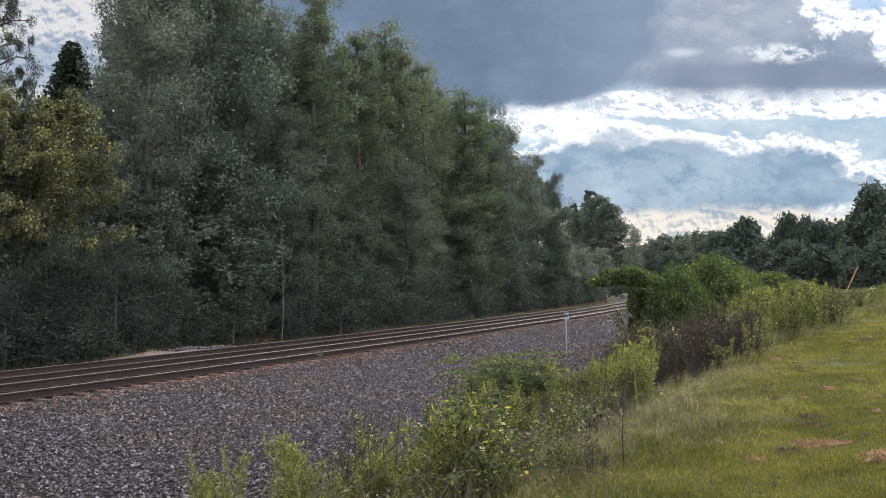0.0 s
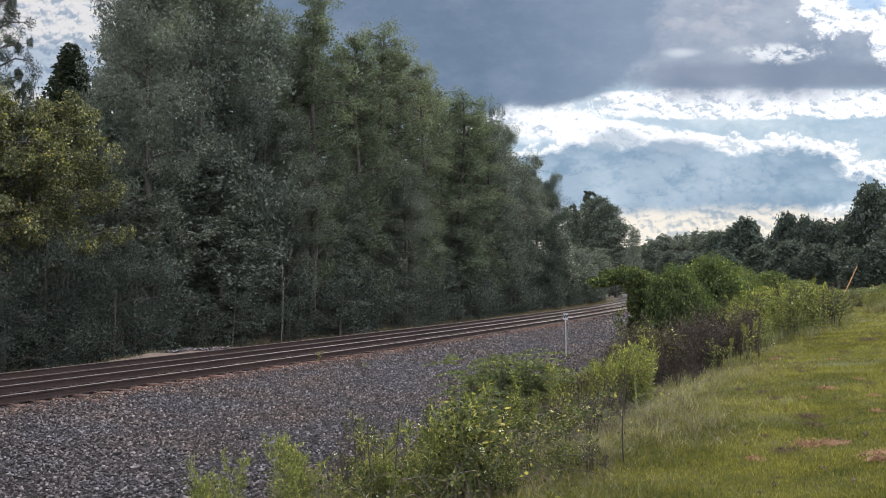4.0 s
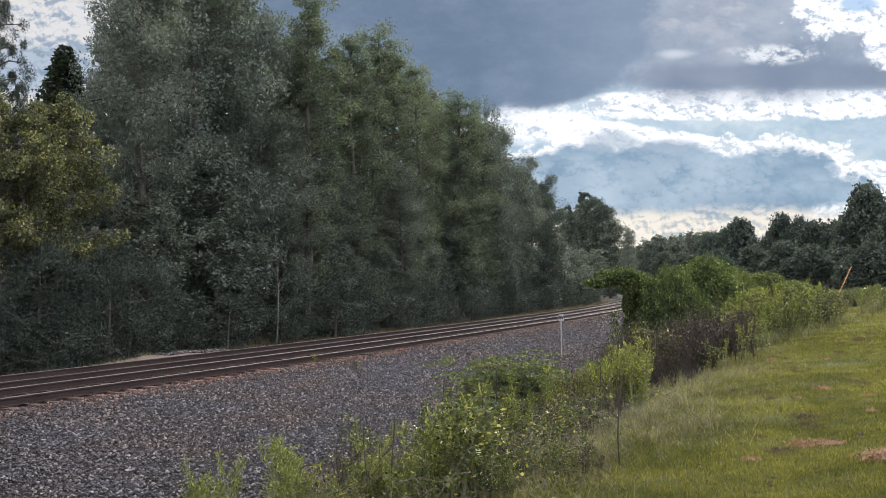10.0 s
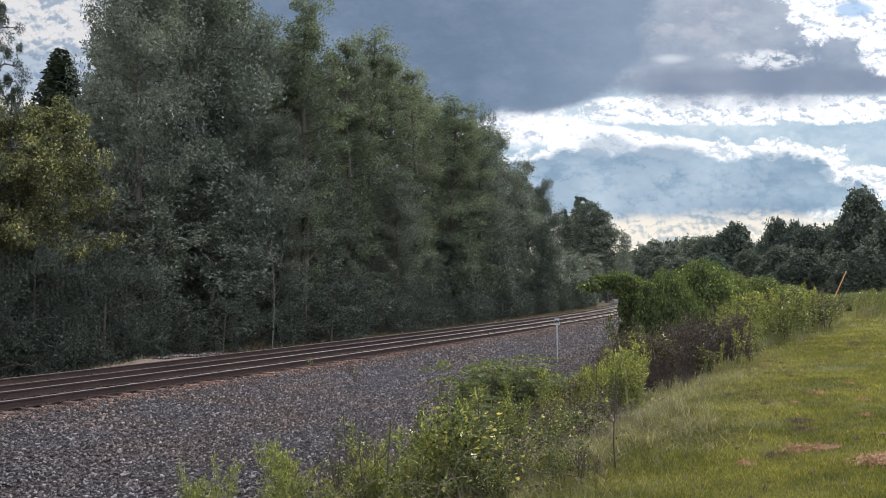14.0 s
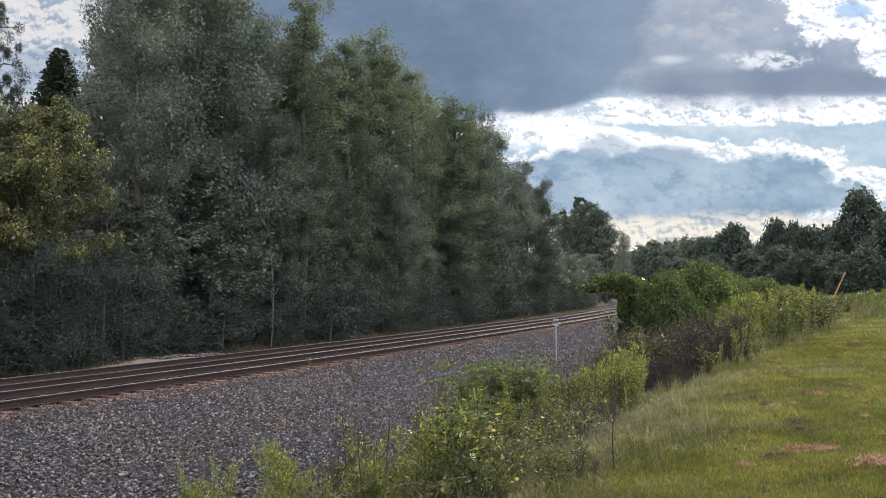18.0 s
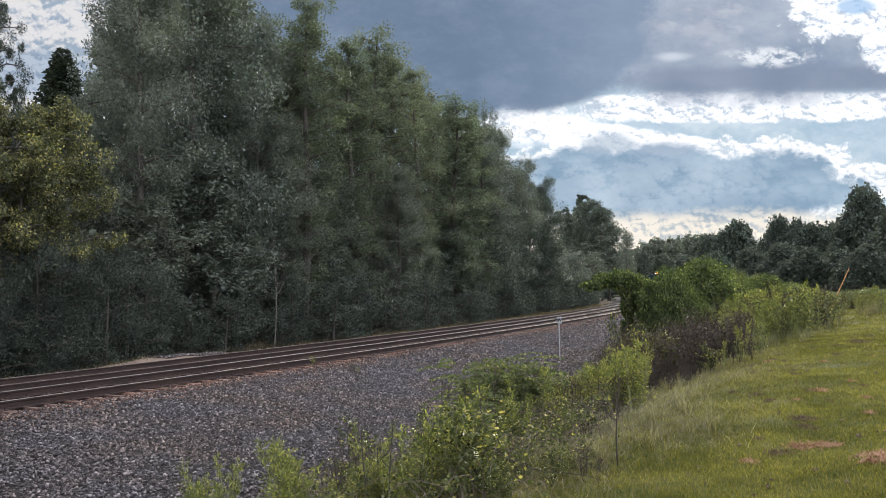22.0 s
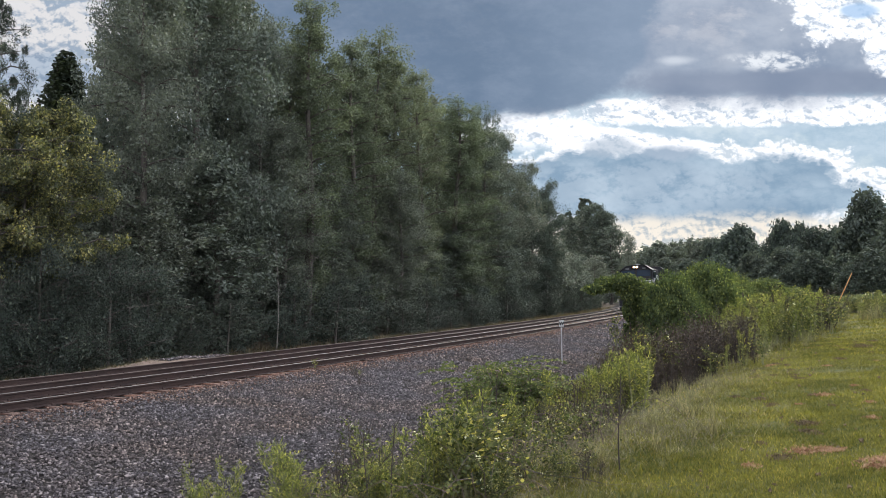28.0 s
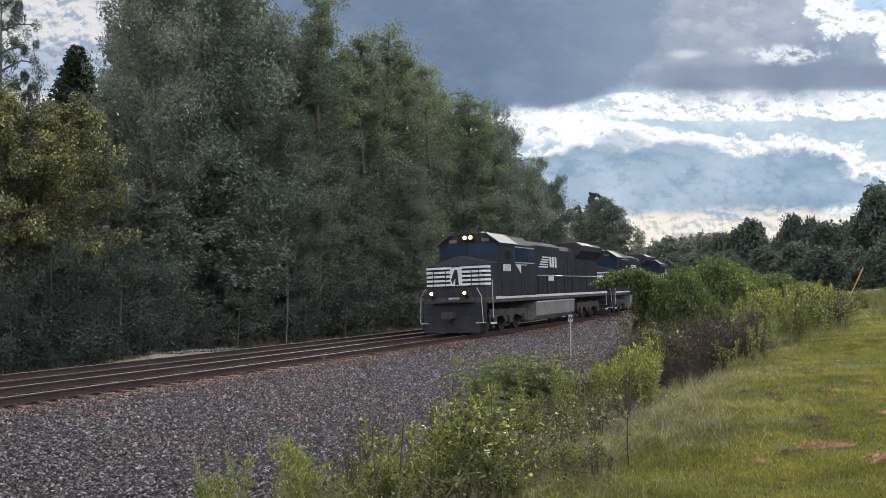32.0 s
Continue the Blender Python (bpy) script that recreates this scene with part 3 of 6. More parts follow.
def build_heap():
    """A low bank of pale earth beyond the siding, with spare crushed stone tipped on it."""
    rng = np.random.default_rng(14)
    hp = thing("gravel_heap", "low bank of pale earth with spare crushed stone beyond the siding", "gravel heap")

    def top(s, d):
        rise = np.clip(1 - ((s - 8.8) / 3.7) ** 2, 0, 1) * np.clip(1 - ((d + 7.5) / 1.1) ** 2, 0, 1)
        return 0.37 * rise ** 0.7 * (1 + 0.15 * np.sin(s * 2.3) * np.sin(d * 3 + s))
    si, di = np.meshgrid(np.linspace(3.6, 13, 53), np.linspace(-8.6, -6.4, 23), indexing="ij")
    s, d = si.ravel(), di.ravel()
    x, y, _ = on_track(s, d)
    z = ground_z(x, y, (s, d)) - 0.02 + top(s, d)
    i, j = np.meshgrid(np.arange(52), np.arange(22), indexing="ij")
    q = np.stack([i * 23 + j, (i + 1) * 23 + j, (i + 1) * 23 + j + 1, i * 23 + j + 1], -1).reshape(-1, 4)
    part_mesh("earth", mesh_arrays("earth", np.stack([x, y, z], 1), q, [M["earth"]], None, True), hp)
    n = 1500
    s, d = rng.uniform(8.2, 12.4, n), rng.uniform(-8.2, -6.8, n)
    x, y, _ = on_track(s, d)
    z = ground_z(x, y, (s, d)) + top(s, d) + rng.uniform(-0.3, 0.9, n) * 0.05
    v, f = stones(np.stack([x, y, z], 1), 0.055 * rng.uniform(0.6, 1.2, n), rng)
    n = 900
    bs, bd = rng.uniform(3.8, 8.6, n), rng.uniform(-8.4, -6.9, n)
    bx, by, _ = on_track(bs, bd)
    bz = ground_z(bx, by, (bs, bd)) + top(bs, bd) - 0.03
    h, az = rng.uniform(0.04, 0.2, n), rng.uniform(0, 6.28, n)
    foot = np.stack([bx, by, bz], 1)
    wide = np.stack([-np.sin(az), np.cos(az), np.zeros(n)], 1) * 0.008
    tip = foot + np.stack([np.cos(az) * h * 0.7, np.sin(az) * h * 0.7, h], 1)
    gv = np.stack([foot - wide, foot + wide, tip], 1).reshape(-1, 3)
    tagged(part_mesh("dry_grass", mesh_arrays("dry_grass", gv, np.arange(3 * n).reshape(n, 3), [M["verge"]]), hp, "thin dry grass"), kind="stuff")
    tagged(part_mesh("crushed_stone", mesh_arrays("crushed_stone", v, f, [M["stone"]]), hp, "loose grey crushed stone"), kind="stuff")


build_heap()


# ================= railway =================
RAIL = ((-0.075, -0.18), (0.075, -0.18), (0.075, -0.168), (0.012, -0.145), (0.010, -0.055), (0.036, -0.042), (0.037, -0.010), (0.030, -0.001), (-0.030, -0.001), (-0.037, -0.010), (-0.036, -0.042), (-0.010, -0.055), (-0.012, -0.145), (-0.075, -0.168))


def rail_mesh(d, drop, head):
    s = np.concatenate([np.arange(-45, 110, 1.0), np.arange(110, 330, 3.0)])
    x, y, az = on_track(s, d)
    k = len(RAIL)
    v = np.empty((len(s), k, 3))
    for j, (a, b) in enumerate(RAIL):
        v[:, j, 0], v[:, j, 1], v[:, j, 2] = x + a * np.cos(az), y - a * np.sin(az), b - drop + grade(s)
    i, j = np.meshgrid(np.arange(len(s) - 1), np.arange(k), indexing="ij")
    j2 = (j + 1) % k
    q = np.stack([i * k + j, (i + 1) * k + j, (i + 1) * k + j2, i * k + j2], -1).reshape(-1, 4)
    top = np.isin(j.ravel(), (6, 7, 8)).astype(int)
    return mesh_arrays("rail", v.reshape(-1, 3), q, [M["rail"], head], top)


def tie_mesh(seed):
    rng = np.random.default_rng(seed)
    bm = bmesh.new()
    bmesh.ops.create_cube(bm, size=1)
    for v in bm.verts:
        v.co = Vector((v.co.x * 2.62, v.co.y * 0.225, v.co.z * 0.17))
    bmesh.ops.bevel(bm, geom=bm.edges[:], offset=0.014, segments=1, affect="EDGES")
    for v in bm.verts:
        v.co += Vector(rng.normal(size=3) * 0.006)
    me = bpy.data.meshes.new("tie")
    bm.to_mesh(me)
    bm.free()
    me.materials.append(M["tie"])
    return me


def build_track(name, d0, drop, head, label, single_ties):
    """Two rails at d0 and d0 - 1.51, ties below, plates and anchors on the ties."""
    tr = thing(name, label, "railway track", "railway tracks")
    for d in (d0, d0 - 1.51):
        part_mesh("rail", rail_mesh(d, drop, head), tr, "rusty steel rail with a worn shiny head")
    rng = np.random.default_rng(int(drop * 100) + 5)
    kinds = [tie_mesh(k) for k in range(4)]
    allv, allf, base = [], [], 0
    for k, s in enumerate(np.arange(-18, 84, 0.52)):
        s = s + rng.normal() * 0.02
        dd = d0 - 0.755 + rng.normal() * 0.03
        x, y, az = on_track(s, dd)
        m = Matrix.Translation((x, y, -0.185 - 0.085 - drop + float(grade(s)) + rng.normal() * 0.005)) @ Matrix.Rotation(-az + rng.normal() * 0.01, 4, "Z")
        if single_ties:
            t = new("tie", kinds[k % 4])
            t.parent = tr
            t.matrix_local = m
        else:
            me = kinds[k % 4]
            co = np.array([m @ v.co for v in me.vertices])
            fs = [[i + base for i in p.vertices] for p in me.polygons]
            allv.append(co)
            allf += [f for f in fs if len(f) == 4]
            base += len(co)
    if not single_ties:
        tagged(part_mesh("tie_row", mesh_arrays("tie_row", np.concatenate(allv), allf, [M["tie"]]), tr, "weathered wooden ties"), kind="stuff")
    # plates and spikes under both rails
    pv, pf, nb = [], [], 0
    cube = np.array([(sx, sy, sz) for sx in (-1, 1) for sy in (-1, 1) for sz in (-1, 1)], float)
    cf = np.array([(0, 1, 3, 2), (4, 6, 7, 5), (0, 4, 5, 1), (2, 3, 7, 6), (0, 2, 6, 4), (1, 5, 7, 3)])
    for s in np.arange(-18, 70, 0.52):
        for d in (d0, d0 - 1.51):
            for du, dv, hx, hy, hz, zz in ((0, 0, 0.16, 0.09, 0.008, -0.178), (0.085, 0.05, 0.014, 0.014, 0.025, -0.16), (-0.085, -0.05, 0.014, 0.014, 0.025, -0.16)):
                x, y, az = on_track(s + dv, d + du)
                c, sn = math.cos(az), math.sin(az)
                p = cube * (hx, hy, hz)
                pv.append(np.stack([x + p[:, 0] * c + p[:, 1] * sn, y - p[:, 0] * sn + p[:, 1] * c, p[:, 2] + zz - drop + float(grade(s))], 1))
                pf.append(cf + nb)
                nb += 8
    tagged(part_mesh("plate_and_spike", mesh_arrays("plate_and_spike", np.concatenate(pv), np.concatenate(pf), [M["rail"]]), tr, "rusty tie plates and spikes"), kind="stuff")
    return tr


build_track("railway_track", 0.0, 0.0, M["railhead"], "main railway track with shiny rails on wooden ties", True)
build_track("railway_track", -4.01, 0.16, M["railhead_dull"], "siding track with dull rusty rails behind the main one", False)


# ================= small helpers for solid parts =================
def box(bm, x0, x1, y0, y1, z0, z1, bevel=0.0):
    r = bmesh.ops.create_cube(bm, size=1)
    vs = r["verts"]
    for v in vs:
        v.co = Vector(((x0 + x1) / 2 + v.co.x * (x1 - x0), (y0 + y1) / 2 + v.co.y * (y1 - y0), (z0 + z1) / 2 + v.co.z * (z1 - z0)))
    if bevel:
        es = list({e for v in vs for e in v.link_edges})
        bmesh.ops.bevel(bm, geom=es, offset=bevel, segments=2, affect="EDGES")


def prism(bm, profile, axis, lo, hi):
    """A solid whose cross-section is the profile, from lo to hi along the axis (0 x, 1 y, 2 z)."""
    def at(p, q):
        return {0: (q, p[0], p[1]), 1: (p[0], q, p[1]), 2: (p[0], p[1], q)}[axis]
    a = [bm.verts.new(at(p, lo)) for p in profile]
    b = [bm.verts.new(at(p, hi)) for p in profile]
    n = len(profile)
    for i in range(n):
        bm.faces.new((a[i], a[(i + 1) % n], b[(i + 1) % n], b[i]))
    bm.faces.new(a[::-1])
    bm.faces.new(b)
    bmesh.ops.recalc_face_normals(bm, faces=bm.faces[:])


def rod(bm, p0, p1, r, sides=8):
    p0, p1 = Vector(p0), Vector(p1)
    res = bmesh.ops.create_cone(bm, cap_ends=True, segments=sides, radius1=r, radius2=r, depth=(p1 - p0).length)
    m = Matrix.Translation((p0 + p1) / 2) @ (p1 - p0).to_track_quat("Z", "Y").to_matrix().to_4x4()
    for v in res["verts"]:
        v.co = m @ v.co


def boxes(*rows, bevel=0.0):
    bm = bmesh.new()
    for r in rows:
        box(bm, *r, bevel=bevel)
    return bm


def rods(*rows, r=0.02):
    bm = bmesh.new()
    for a, b in rows:
        rod(bm, a, b, r)
    return bm


# ================= locomotives =================
STRETCH = 1.045


def build_locomotive():
    """A six-axle diesel road locomotive, nose towards +Y, on rails at z = 0."""
    lo = thing("locomotive", "black six-axle diesel freight locomotive with white nose stripes, headlights lit", "locomotive", "locomotives of the train")
    blk, under, white, steel = M["black_paint"], M["underframe"], M["white_paint"], M["steel"]
    part("platform", boxes((-1.5, 1.5, -10.5, 10.25, 1.36, 1.62), bevel=0.02), under, lo)
    for sx in (-1, 1):
        part("sill_stripe", boxes((sx * 1.5, sx * 1.515, -10.4, 9.2, 1.52, 1.64)), white, lo, "dusty white stripe along the sill")
    # front: pilot, plough, anticlimber, coupler
    bm = bmesh.new()
    prism(bm, ((-1.48, 0.25), (1.48, 0.25), (1.48, 1.4), (-1.48, 1.4)), 1, 10.25, 10.42)
    part("pilot", bm, blk, lo)
    bm = bmesh.new()
    prism(bm, ((10.42, 0.1), (10.72, 0.1), (10.55, 0.8), (10.42, 0.8)), 0, -1.32, 1.32)
    part("plough", bm, blk, lo)
    part("anticlimber", boxes((-1.0, 1.0, 10.42, 10.7, 1.42, 1.66), bevel=0.03), under, lo)
    part("anticlimber_edge", boxes((-0.42, 0.08, 10.7, 10.72, 1.57, 1.65)), M["dusty_shaded_white"], lo, "dusty pale edge of the front step")
    bm = bmesh.new()
    box(bm, -0.16, 0.16, 10.4, 11.1, 0.72, 1.0, 0.03)
    box(bm, -0.22, 0.2, 11.0, 11.3, 0.7, 1.04, 0.05)
    part("coupler", bm, under, lo)
    # nose with its chamfered corners and peaked top
    bm = bmesh.new()
    foot = ((-1.5, 7.9), (1.5, 7.9), (1.5, 9.75), (1.39, 10.1), (-1.39, 10.1), (-1.5, 9.75))
    low = [bm.verts.new((x, y, 1.62)) for x, y in foot]
    tops = (3.2, 3.2, 3.14, 3.1, 3.1, 3.14)
    up = [bm.verts.new((x, y - (0.12 if y > 9 else 0), z)) for (x, y), z in zip(foot, tops)]
    ridge_f, ridge_b = bm.verts.new((0, 9.7, 3.52)), bm.verts.new((0, 7.9, 3.56))
    for i in range(6):
        bm.faces.new((low[i], low[(i + 1) % 6], up[(i + 1) % 6], up[i]))
    bm.faces.new((up[1], up[2], ridge_f, ridge_b))
    bm.faces.new((up[2], up[3], ridge_f))
    bm.faces.new((up[3], up[4], ridge_f))
    bm.faces.new((up[4], up[5], ridge_f))
    bm.faces.new((up[5], up[0], ridge_b, ridge_f))
    bm.faces.new((up[0], up[1], ridge_b))
    bm.faces.new(low[::-1])
    bmesh.ops.recalc_face_normals(bm, faces=bm.faces[:])
    part("nose", bm, blk, lo)
    # five white stripes across the nose, a plain white panel in the middle with a dark shape on it
    for k in range(5):
        z = 2.17 + k * 0.19
        for x0, x1 in ((-1.39, -0.27), (0.2, 1.39)):
            part("nose_stripe", boxes((x0, x1, 10.06, 10.112, z, z + 0.10)), white, lo, "white stripe on the nose")
        for sx in (-1, 1):
            bm = bmesh.new()
            prism(bm, ((sx * 1.39, 10.112), (sx * 1.512, 9.752), (sx * 1.49, 9.74), (sx * 1.37, 10.09)), 2, z, z + 0.10)
            part("nose_stripe", bm, white, lo, "white stripe on the nose")
    part("nose_panel", boxes((-0.30, 0.24, 10.06, 10.116, 2.17, 3.0)), white, lo, "white panel on the nose")
    bm = bmesh.new()
    prism(bm, ((-0.16, 2.2), (0.02, 2.2), (0.0, 2.5), (0.16, 2.25), (0.2, 2.45), (0.12, 2.7), (0.02, 2.9), (-0.1, 2.86), (-0.12, 2.62)), 1, 10.1, 10.122)
    part("emblem", bm, blk, lo, "dark plain shape on the panel")
    for x in (-1.15, -0.8, 0.42, 1.0):
        part("grab_iron", rods(((x, 10.22, 2.15), (x, 10.22, 2.85)), r=0.018), blk, lo)
    # cab with chamfered roof
    bm = bmesh.new()
    prof = ((-1.52, 1.62), (1.52, 1.62), (1.52, 4.1), (0.92, 4.56), (0.6, 4.62), (-0.6, 4.62), (-0.92, 4.56), (-1.52, 4.1))
    prism(bm, prof, 1, 3.9, 8.45)
    part("cab", bm, blk, lo)
    for sx in (-1, 1):
        bm = bmesh.new()
        prism(bm, ((sx * 1.56, 4.075), (sx * 0.9, 4.58), (sx * 0.9, 4.61), (sx * 1.58, 4.1)), 1, 6.3, 8.7)
        part("roof_panel", bm, M["grey_panel"], lo, "sloping edge of the cab roof, sky glint painted in as grey")
        part("front_window", boxes((min(sx * 0.1, sx * 1.38), max(sx * 0.1, sx * 1.38), 8.44, 8.47, 3.5, 4.1)), M["glass"], lo, "dark windscreen, reflected sky painted in as blue")
        for y0, y1 in ((4.05, 4.85), (4.95, 5.75), (5.85, 6.65)):
            w = part("side_window", boxes((min(sx * 1.515, sx * 1.53), max(sx * 1.515, sx * 1.53), y0, y1, 3.25, 3.95)), M["glass"], lo)
            for z0, z1 in ((3.2, 3.25), (3.95, 4.0)):
                part("window_frame", boxes((min(sx * 1.52, sx * 1.545), max(sx * 1.52, sx * 1.545), y0 - 0.04, y1 + 0.04, z0, z1)), steel, w)
        bm = bmesh.new()
        prism(bm, ((5.15, 3.14), (6.65, 3.14), (5.9, 2.66)), 0, min(sx * 1.52, sx * 1.532), max(sx * 1.52, sx * 1.532))
        part("cab_triangle", bm, white, lo, "white triangle below the cab window")
        for k in range(4):
            y = 8.25 - k * 0.25
            part("number_bar", boxes((min(sx * 1.52, sx * 1.53), max(sx * 1.52, sx * 1.53), y - 0.17, y, 2.8, 3.12)), white, lo, "plain white bar for a figure")
        part("cab_door", boxes((min(sx * 1.52, sx * 1.54), max(sx * 1.52, sx * 1.54), 5.3, 5.95, 1.68, 3.1)), blk, lo)
        part("number_board", boxes((min(sx * 0.62, sx * 0.98), max(sx * 0.62, sx * 0.98), 8.4, 8.5, 4.2, 4.36)), M["grey_panel"], lo, "grey number board")
        part("mirror", boxes((min(sx * 1.55, sx * 1.75), max(sx * 1.55, sx * 1.75), 7.75, 7.8, 3.35, 3.75)), blk, lo)
    hd = part("headlight", boxes((-0.3, 0.3, 8.4, 8.62, 4.28, 4.56), bevel=0.03), blk, lo)
    for x in (-0.14, 0.14):
        part("lamp", rods(((x, 8.6, 4.42), (x, 8.645, 4.42)), r=0.1), M["lamp"], hd, "lit headlamp")
        part("bulb", rods(((x, 8.64, 4.42), (x, 8.66, 4.42)), r=0.055), M["bulb"], hd, "glowing bulb")
    for x in (-0.77, 0.77):
        dl = part("ditch_light", boxes((x - 0.13, x + 0.13, 10.66, 10.94, 1.7, 1.98), bevel=0.03), blk, lo)
        part("bracket", boxes((x - 0.06, x + 0.06, 10.62, 10.84, 1.6, 1.71)), blk, dl)
        part("lamp", rods(((x, 10.92, 1.84), (x, 10.97, 1.84)), r=0.085), M["amber_lamp"], dl, "lit ditch lamp")
        part("bulb", rods(((x, 10.96, 1.84), (x, 10.985, 1.84)), r=0.042), M["bulb"], dl, "glowing bulb")
    for sx in (-1, 1):
        part("front_handrail", rods(((sx * 1.2, 10.62, 2.05), (sx * 1.42, 10.68, 1.7)), ((sx * 1.42, 10.68, 1.7), (sx * 1.47, 10.68, 0.55)), r=0.016), M["dusty_shaded_white"], lo, "pale bent handrail beside the front steps")
        part("pilot_step", boxes((min(sx * 1.12, sx * 1.47), max(sx * 1.12, sx * 1.47), 10.43, 10.68, 0.5, 0.54)), M["dusty_shaded_white"], lo, "pale step on the pilot")
    # long hood, in sections with doors
    bm = bmesh.new()
    prism(bm, ((-1.1, 1.62), (1.1, 1.62), (1.1, 4.1), (0.85, 4.38), (-0.85, 4.38), (-1.1, 4.1)), 1, -4.6, 5.2)
    part("hood", bm, blk, lo)
    bm = bmesh.new()
    prism(bm, ((-1.4, 1.62), (1.4, 1.62), (1.4, 4.2), (1.05, 4.42), (-1.05, 4.42), (-1.4, 4.2)), 1, -0.6, 3.89)
    part("equipment_cabinet", bm, blk, lo)
    bm = bmesh.new()
    prism(bm, ((-1.1, 1.62), (1.1, 1.62), (1.1, 3.7), (1.52, 4.2), (1.52, 4.5), (1.2, 4.7), (-1.2, 4.7), (-1.52, 4.5), (-1.52, 4.2), (-1.1, 3.7)), 1, -9.6, -4.6)
    part("radiator", bm, blk, lo)
    for sx in (-1, 1):
        bm = bmesh.new()
        prism(bm, ((sx * 1.53, 4.51), (sx * 1.2, 4.72), (sx * 1.2, 4.74), (sx * 1.55, 4.52)), 1, -7.4, -4.8)
        part("radiator_screen", bm, M["grey_panel"], lo, "sloping radiator screen, sky glint painted in as grey")
        for k in range(5):
            y = -0.75 - k * 0.74
            part("hood_door", boxes((min(sx * 1.1, sx * 1.118), max(sx * 1.1, sx * 1.118), y - 0.64, y, 1.75, 3.85)), blk, lo)
        for k in range(6):
            y = 3.7 - k * 0.68
            part("cabinet_door", boxes((min(sx * 1.4, sx * 1.412), max(sx * 1.4, sx * 1.412), y - 0.6, y, 1.75, 3.95)), blk, lo)
        # plain mark in white: slanted bars, then three upright ones
        for k in range(5):
            z = 3.05 + k * 0.13
            part("mark_bar", boxes((min(sx * 1.412, sx * 1.42), max(sx * 1.412, sx * 1.42), 1.5 - k * 0.04, 3.0 - k * 0.16, z, z + 0.075)), white, lo, "white bar of a plain mark")
        for k in range(3):
            y = 1.2 - k * 0.44
            part("mark_bar", boxes((min(sx * 1.412, sx * 1.42), max(sx * 1.412, sx * 1.42), y - 0.31, y, 3.08, 3.66)), white, lo, "white bar of a plain mark")
        part("data_plate", boxes((min(sx * 1.412, sx * 1.424), max(sx * 1.412, sx * 1.424), 0.6, 1.5, 2.35, 2.62)), white, lo, "small pale plate")
        # walkway rails
        part("handrail", rods(((sx * 1.46, -10.3, 2.62), (sx * 1.46, 3.4, 2.62)), r=0.022), steel, lo, "pale steel handrail")
        for k in range(10):
            y = -10.2 + k * 1.5
            part("stanchion", rods(((sx * 1.46, y, 1.62), (sx * 1.46, y, 2.62)), r=0.02), blk, lo)
        for y in (9.6, -10.1):
            part("corner_handrail", rods(((sx * 1.5, y, 0.7), (sx * 1.5, y, 2.4)), ((sx * 1.5, y, 2.4), (sx * 1.1, y + 0.5 * (1 if y > 0 else -1), 2.75)), r=0.022), steel, lo, "pale bent handrail")
            st = part("steps", boxes(*[(min(sx * 1.1, sx * 1.5), max(sx * 1.1, sx * 1.5), y - 0.35, y + 0.35, z, z + 0.03) for z in (0.45, 0.75, 1.05)]), under, lo)
            part("step_edge", boxes((min(sx * 1.5, sx * 1.515), max(sx * 1.5, sx * 1.515), y - 0.35, y + 0.35, 0.42, 0.5)), white, st)
        part("air_tank", rods(((sx * 1.25, -3.0, 1.16), (sx * 1.25, 2.4, 1.16)), r=0.17), under, lo)
    # roof: exhaust, fans, horn
    part("exhaust_stack", boxes((-0.45, 0.45, -0.6, 0.7, 4.36, 4.55), bevel=0.04), under, lo)
    for y in (-5.9, -8.1):
        bm = bmesh.new()
        rod(bm, (0, y, 4.68), (0, y, 4.8), 0.85, 20)
        part("fan_housing", bm, under, lo, smooth=False)
    hn = part("horn", rods(((-0.15, 6.0, 4.7), (-0.15, 6.7, 4.76)), ((0.0, 6.0, 4.72), (0.0, 6.8, 4.78)), ((0.15, 6.0, 4.7), (0.15, 6.6, 4.76)), r=0.04), steel, lo)
    part("horn_base", boxes((-0.22, 0.22, 6.1, 6.3, 4.6, 4.72)), under, hn)
    # fuel tank
    bm = bmesh.new()
    prism(bm, ((-1.2, 0.32), (1.2, 0.32), (1.42, 0.55), (1.45, 1.3), (-1.45, 1.3), (-1.42, 0.55)), 1, -3.0, 3.7)
    part("fuel_tank", bm, M["tank_grey"], lo, "dusty grey fuel tank")
    for sx in (-1, 1):
        part("tank_lip", boxes((min(sx * 1.45, sx * 1.475), max(sx * 1.45, sx * 1.475), -3.0, 3.7, 1.22, 1.29)), M["dusty_shaded_white"], lo, "pale lip along the tank")
    # trucks with side frames, springs and wheelsets
    for yc in (-6.9, 6.9):
        bm = bmesh.new()
        for sx in (-1, 1):
            prism(bm, ((yc - 2.5, 0.62), (yc - 2.3, 0.45), (yc - 1.2, 0.72), (yc - 0.75, 0.72), (yc - 0.4, 0.45), (yc + 0.4, 0.45), (yc + 0.75, 0.72), (yc + 1.2, 0.72), (yc + 2.3, 0.45), (yc + 2.5, 0.62), (yc + 2.45, 1.02), (yc - 2.45, 1.02)), 0, min(sx * 1.0, sx * 1.18), max(sx * 1.0, sx * 1.18))
        box(bm, -1.0, 1.0, yc - 0.5, yc + 0.5, 0.6, 1.0)
        tk = part("truck", bm, under, lo, "dusty six-wheel truck frame")
        for dy in (-1.95, 0.0, 1.95):
            for sx in (-1, 1):
                part("axle_box", boxes((min(sx * 1.16, sx * 1.3), max(sx * 1.16, sx * 1.3), yc + dy - 0.2, yc + dy + 0.2, 0.36, 0.74), bevel=0.03), under, tk)
